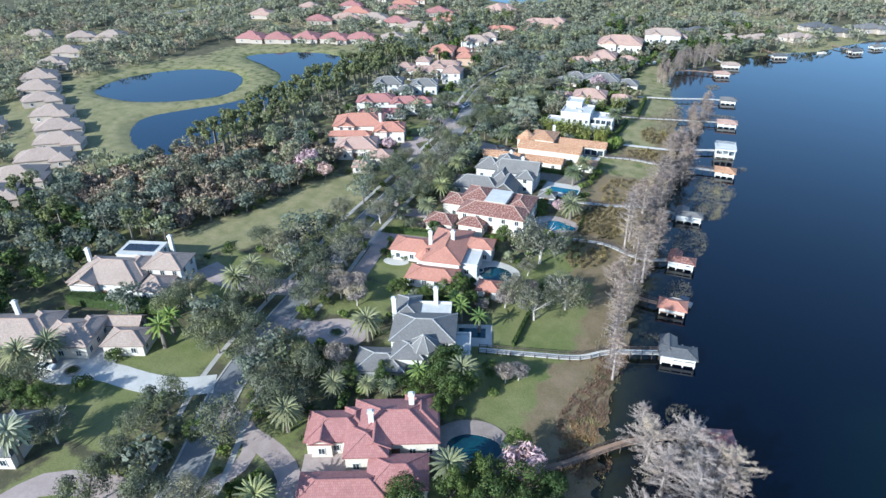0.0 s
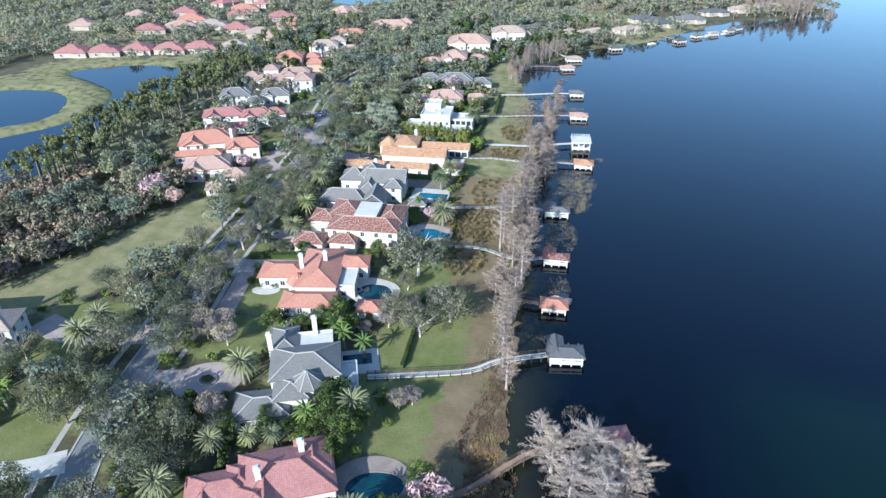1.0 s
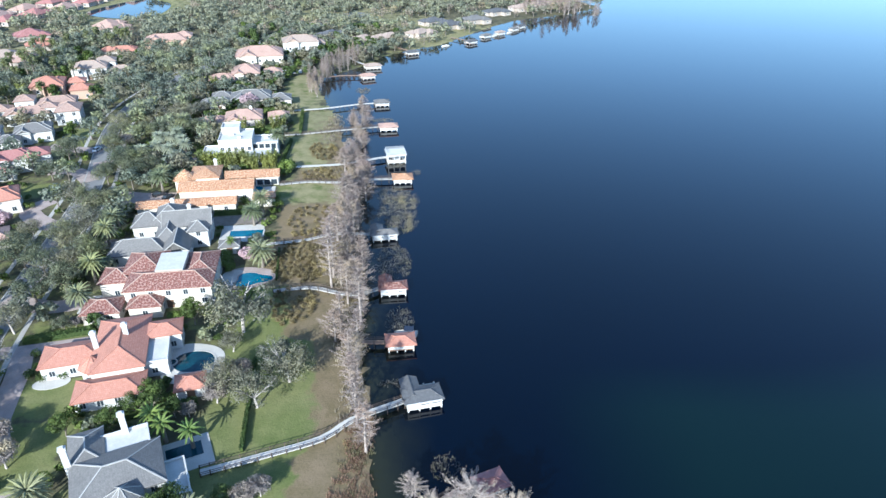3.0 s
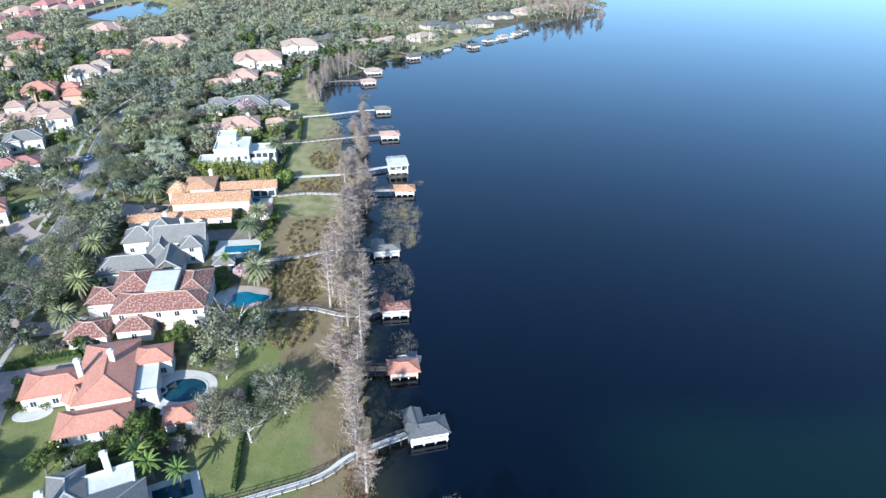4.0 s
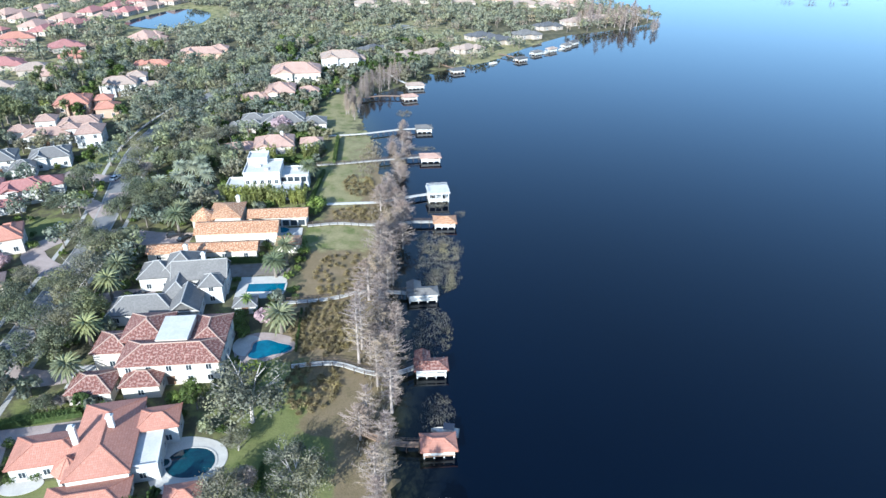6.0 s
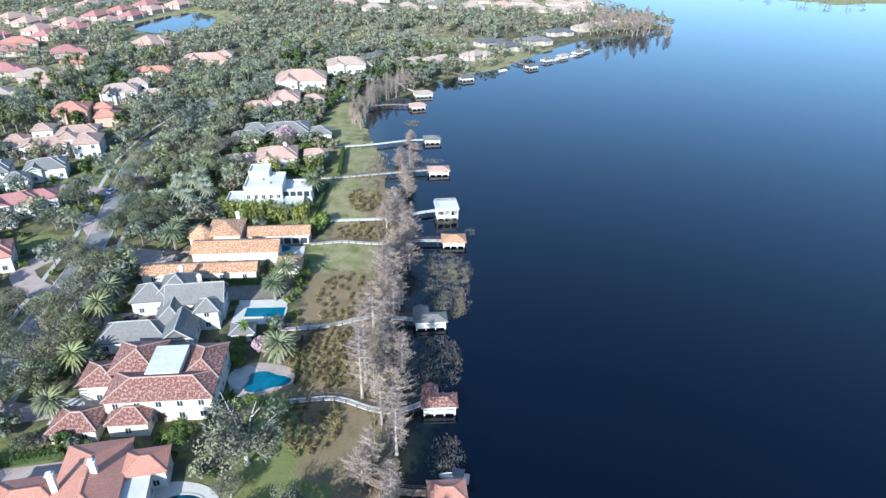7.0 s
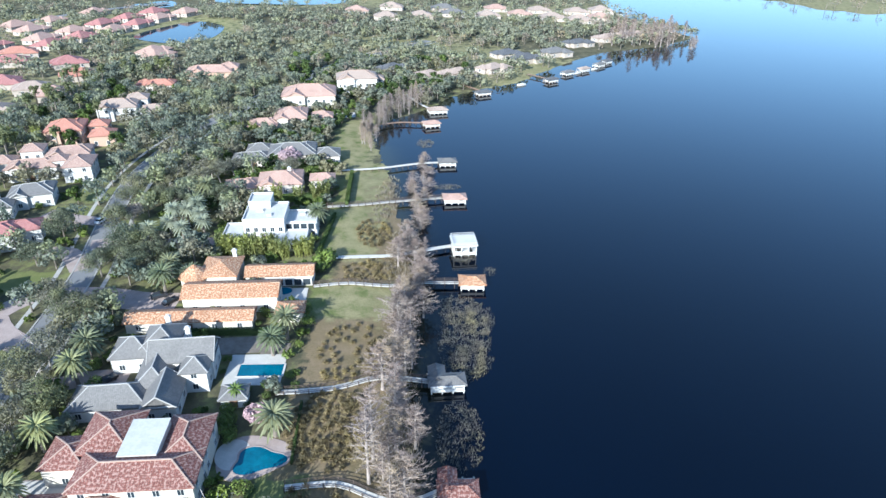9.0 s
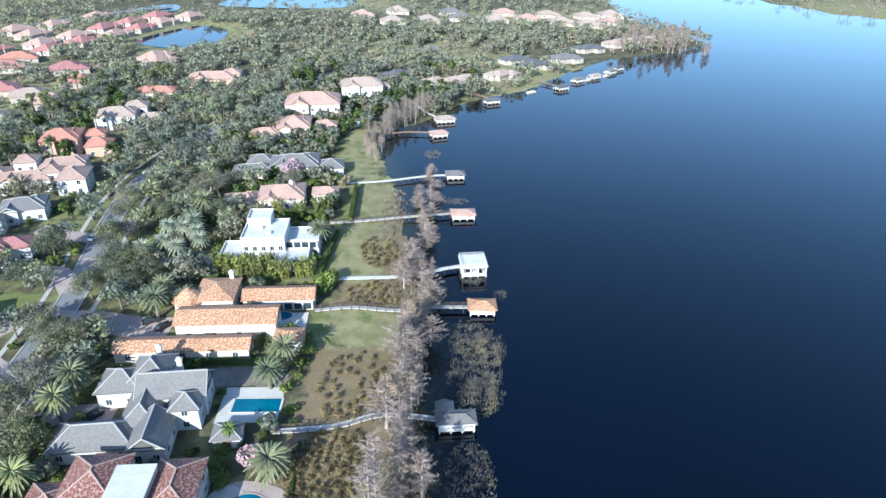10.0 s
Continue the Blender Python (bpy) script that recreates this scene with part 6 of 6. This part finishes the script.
boardwalk([(-47, 299), (-36, 301), (-25, 304), (-4, 309)], 1.5, True, "long grey boardwalk with handrails", "wood_grey")
boardwalk([(-47, 334), (-32, 337), (-16, 343), (-6, 345)], 1.5, False, "grey boardwalk across the grass", "wood_grey")
boardwalk([(-38, 393), (-28, 398), (-15, 398)], 1.5, False, "brown boardwalk to the timber boathouse", "wood_brown")
boardwalk([(-27, 448), (-20, 432), (-13, 422)], 1.5, False, "pale boardwalk at the bend", "white_deck")
boardwalk([(6, 470), (14, 460)], 1.5, False, "brown boardwalk to the open boathouse", "wood_brown")
boardwalk([(46, 500), (57, 490)], 1.5, False, "brown boardwalk near the far bend", "wood_brown")
boardwalk([(-16, 77), (-10.2, 81.4), (1, 93.6), (14, 102)], 1.6, True, "brown boardwalk through dead reeds", "wood_brown")


# ---- boats ----
def boat(x, y, turn, label, hull_mat="trim", canopy=True):
    ob = thing("boat", label, "boat", (x, y, 0), radians(turn))
    hb = Build()
    rings = []
    for t in (0.0, 0.25, 0.55, 0.8, 1.0):
        w = 1.15 * (1 - max(t - 0.35, 0) ** 1.7 * 2.0)
        yy = -3.0 + 6.0 * t
        rings.append([(-max(w, 0.05), yy, 0.75 + 0.2 * t), (-max(w, 0.05) * 0.7, yy, -0.15), (max(w, 0.05) * 0.7, yy, -0.15), (max(w, 0.05), yy, 0.75 + 0.2 * t)])
    for a, c in zip(rings, rings[1:]):
        for k in range(3):
            hb.face([a[k], a[k + 1], c[k + 1], c[k]])
        hb.face([(a[0][0], a[0][1], a[0][2] - 0.15), (a[3][0], a[3][1], a[3][2] - 0.15), (c[3][0], c[3][1], c[3][2] - 0.15), (c[0][0], c[0][1], c[0][2] - 0.15)])
    hb.face(rings[0])
    part("hull", hb.mesh("hull", M[hull_mat]), ob)
    sb = Build()
    sb.box((0, -1.2, 0.95), (1.5, 0.7, 0.5))
    part("seat", sb.mesh("seat", M["paver_pale"]), ob)
    if canopy:
        cb = Build()
        cb.box((0, -0.8, 2.1), (2.0, 2.4, 0.1))
        part("canopy", cb.mesh("canopy", M["solar"]), ob, "dark canvas canopy")
        for px in (-0.9, 0.9):
            for py in (-1.9, 0.3):
                pb = Build()
                pb.box((px, py, 1.4), (0.06, 0.06, 1.3))
                part("canopy_post", pb.mesh("canopy_post", M["wood_grey"]), ob)
    return ob


boat(2.4, 151.6, 80, "weathered motor boat with a dark canopy", "wood_grey")
boat(40, 478, 120, "small white boat lying off the far shore", canopy=False)
boat(79, 510, 130, "white boat moored in the row of docks")
boat(92, 521, 130, "white boat moored in the row of docks", canopy=False)
boat(-8.5, 426, 20, "white boat beside the bend's boathouse", canopy=False)


# ---- parked cars ----
def car(x, y, turn, paint, label):
    ob = thing("car", label, "car", (x, y, Z0 + 0.12), radians(turn))
    body = Build()
    prof = [(-2.3, 0.35), (2.3, 0.35), (2.35, 0.7), (2.2, 0.92), (1.0, 1.02), (-1.9, 1.05), (-2.3, 0.9)]
    cab = [(-1.8, 1.04), (0.95, 1.02), (0.35, 1.55), (-1.35, 1.58)]
    def side(bld, outline, w0, w1):
        zmax = max(p[1] for p in outline)
        zmin = min(p[1] for p in outline)
        def wd(p):
            return w0 + (w1 - w0) * (p[1] - zmin) / (zmax - zmin)
        bld.face([(px, -wd((px, pz)), pz) for px, pz in outline])
        bld.face([(px, wd((px, pz)), pz) for px, pz in outline][::-1])
        for p, q in zip(outline, outline[1:] + outline[:1]):
            bld.face([(p[0], -wd(p), p[1]), (p[0], wd(p), p[1]), (q[0], wd(q), q[1]), (q[0], -wd(q), q[1])])
    side(body, prof, 0.92, 0.88)
    part("body", body.mesh("body", M[paint]), ob)
    gl = Build()
    side(gl, cab, 0.84, 0.66)
    part("cabin_glass", gl.mesh("windows", M["glass"]), ob)
    top = Build()
    top.box((-0.5, 0, 1.58), (1.7, 1.3, 0.06))
    part("roof", top.mesh("car_roof", M[paint]), ob)
    for wx in (-1.4, 1.4):
        for wy in (-0.85, 0.85):
            tyre = Build()
            ring = [(0.33 * math.cos(6.283 * k / 14), 0.33 * math.sin(6.283 * k / 14)) for k in range(14)]
            for s in (-0.11, 0.11):
                tyre.face([(px, s, pz) for px, pz in (ring if s > 0 else ring[::-1])])
            for p, q in zip(ring, ring[1:] + ring[:1]):
                tyre.face([(p[0], -0.11, p[1]), (q[0], -0.11, q[1]), (q[0], 0.11, q[1]), (p[0], 0.11, p[1])])
            part("wheel", tyre.mesh("wheel", M["rubber"]), ob, "", (wx, wy, 0.32))


car(-131, 57.5, 20, "car_white", "white saloon parked in a motor court")
car(-82, 202, 60, "car_dark", "dark estate car on a pale driveway")
car(-84, 238, 30, "car_dark", "dark car on a brown forecourt")
car(-80, 235.5, 60, "car_dark", "dark car beside a garage")
car(-122, 284, 78, "car_white", "white van parked at the kerb")
car(-111, 262, 75, "car_dark", "dark car parked at the kerb")

# dark flat panels standing in for a screened pool enclosure behind the beige roof
panel = thing("solar_panel", "dark flat panels in place of a screened pool enclosure", "solar panel", (-147, 103, Z0 + 6.4), radians(20))
for i in range(6):
    for j in range(2):
        pb = Build()
        pb.box((0, 0, 0), (1.5, 2.0, 0.08))
        o = part("module", pb.mesh("module", M["solar"]), panel, "", (-4.2 + 1.6 * i, -1.05 + 2.1 * j, 0))
# planted rings in the turning circles
def planter(x, y, r, label):
    ring = thing("planter", label, "planter", (x, y, Z0 + 0.14))
    kb = Build()
    kb.ngon(disc(0, 0, r * 1.15, r), -0.1, 0.3)
    part("kerb", kb.mesh("kerb", M["concrete"]), ring)
    sb = Build()
    sb.ngon(disc(0, 0, r, r * 0.85), 0.25, 0.42)
    part("soil", sb.mesh("soil", M["bark"]), ring)
    rng = np.random.default_rng(int(r * 100))
    a, q = rng.random(260) * 6.283, r * 0.75 * np.sqrt(rng.random(260))
    pts = np.stack([q * np.cos(a), q * np.sin(a) * 0.85, 0.45 + 0.5 * rng.random(260) * (1 - q / r)], axis=1)
    up = np.stack([np.cos(a) * 0.5, np.sin(a) * 0.5, np.ones(260)], axis=1)
    part("planting", cards("planting", pts, up, 0.32, M["leaf_green"], rng, 0.7, 0.4, None, True), ring, "low dark green planting")


planter(-75, 99, 2.0, "round clipped planting in the turning circle")
planter(-124.2, 59.7, 1.9, "round planting in a pale motor court")
for obs in PROTO.values():
    for ob in obs:
        if ob.name not in USED:
            for c in list(ob.children):
                bpy.data.objects.remove(c)
            bpy.data.objects.remove(ob)
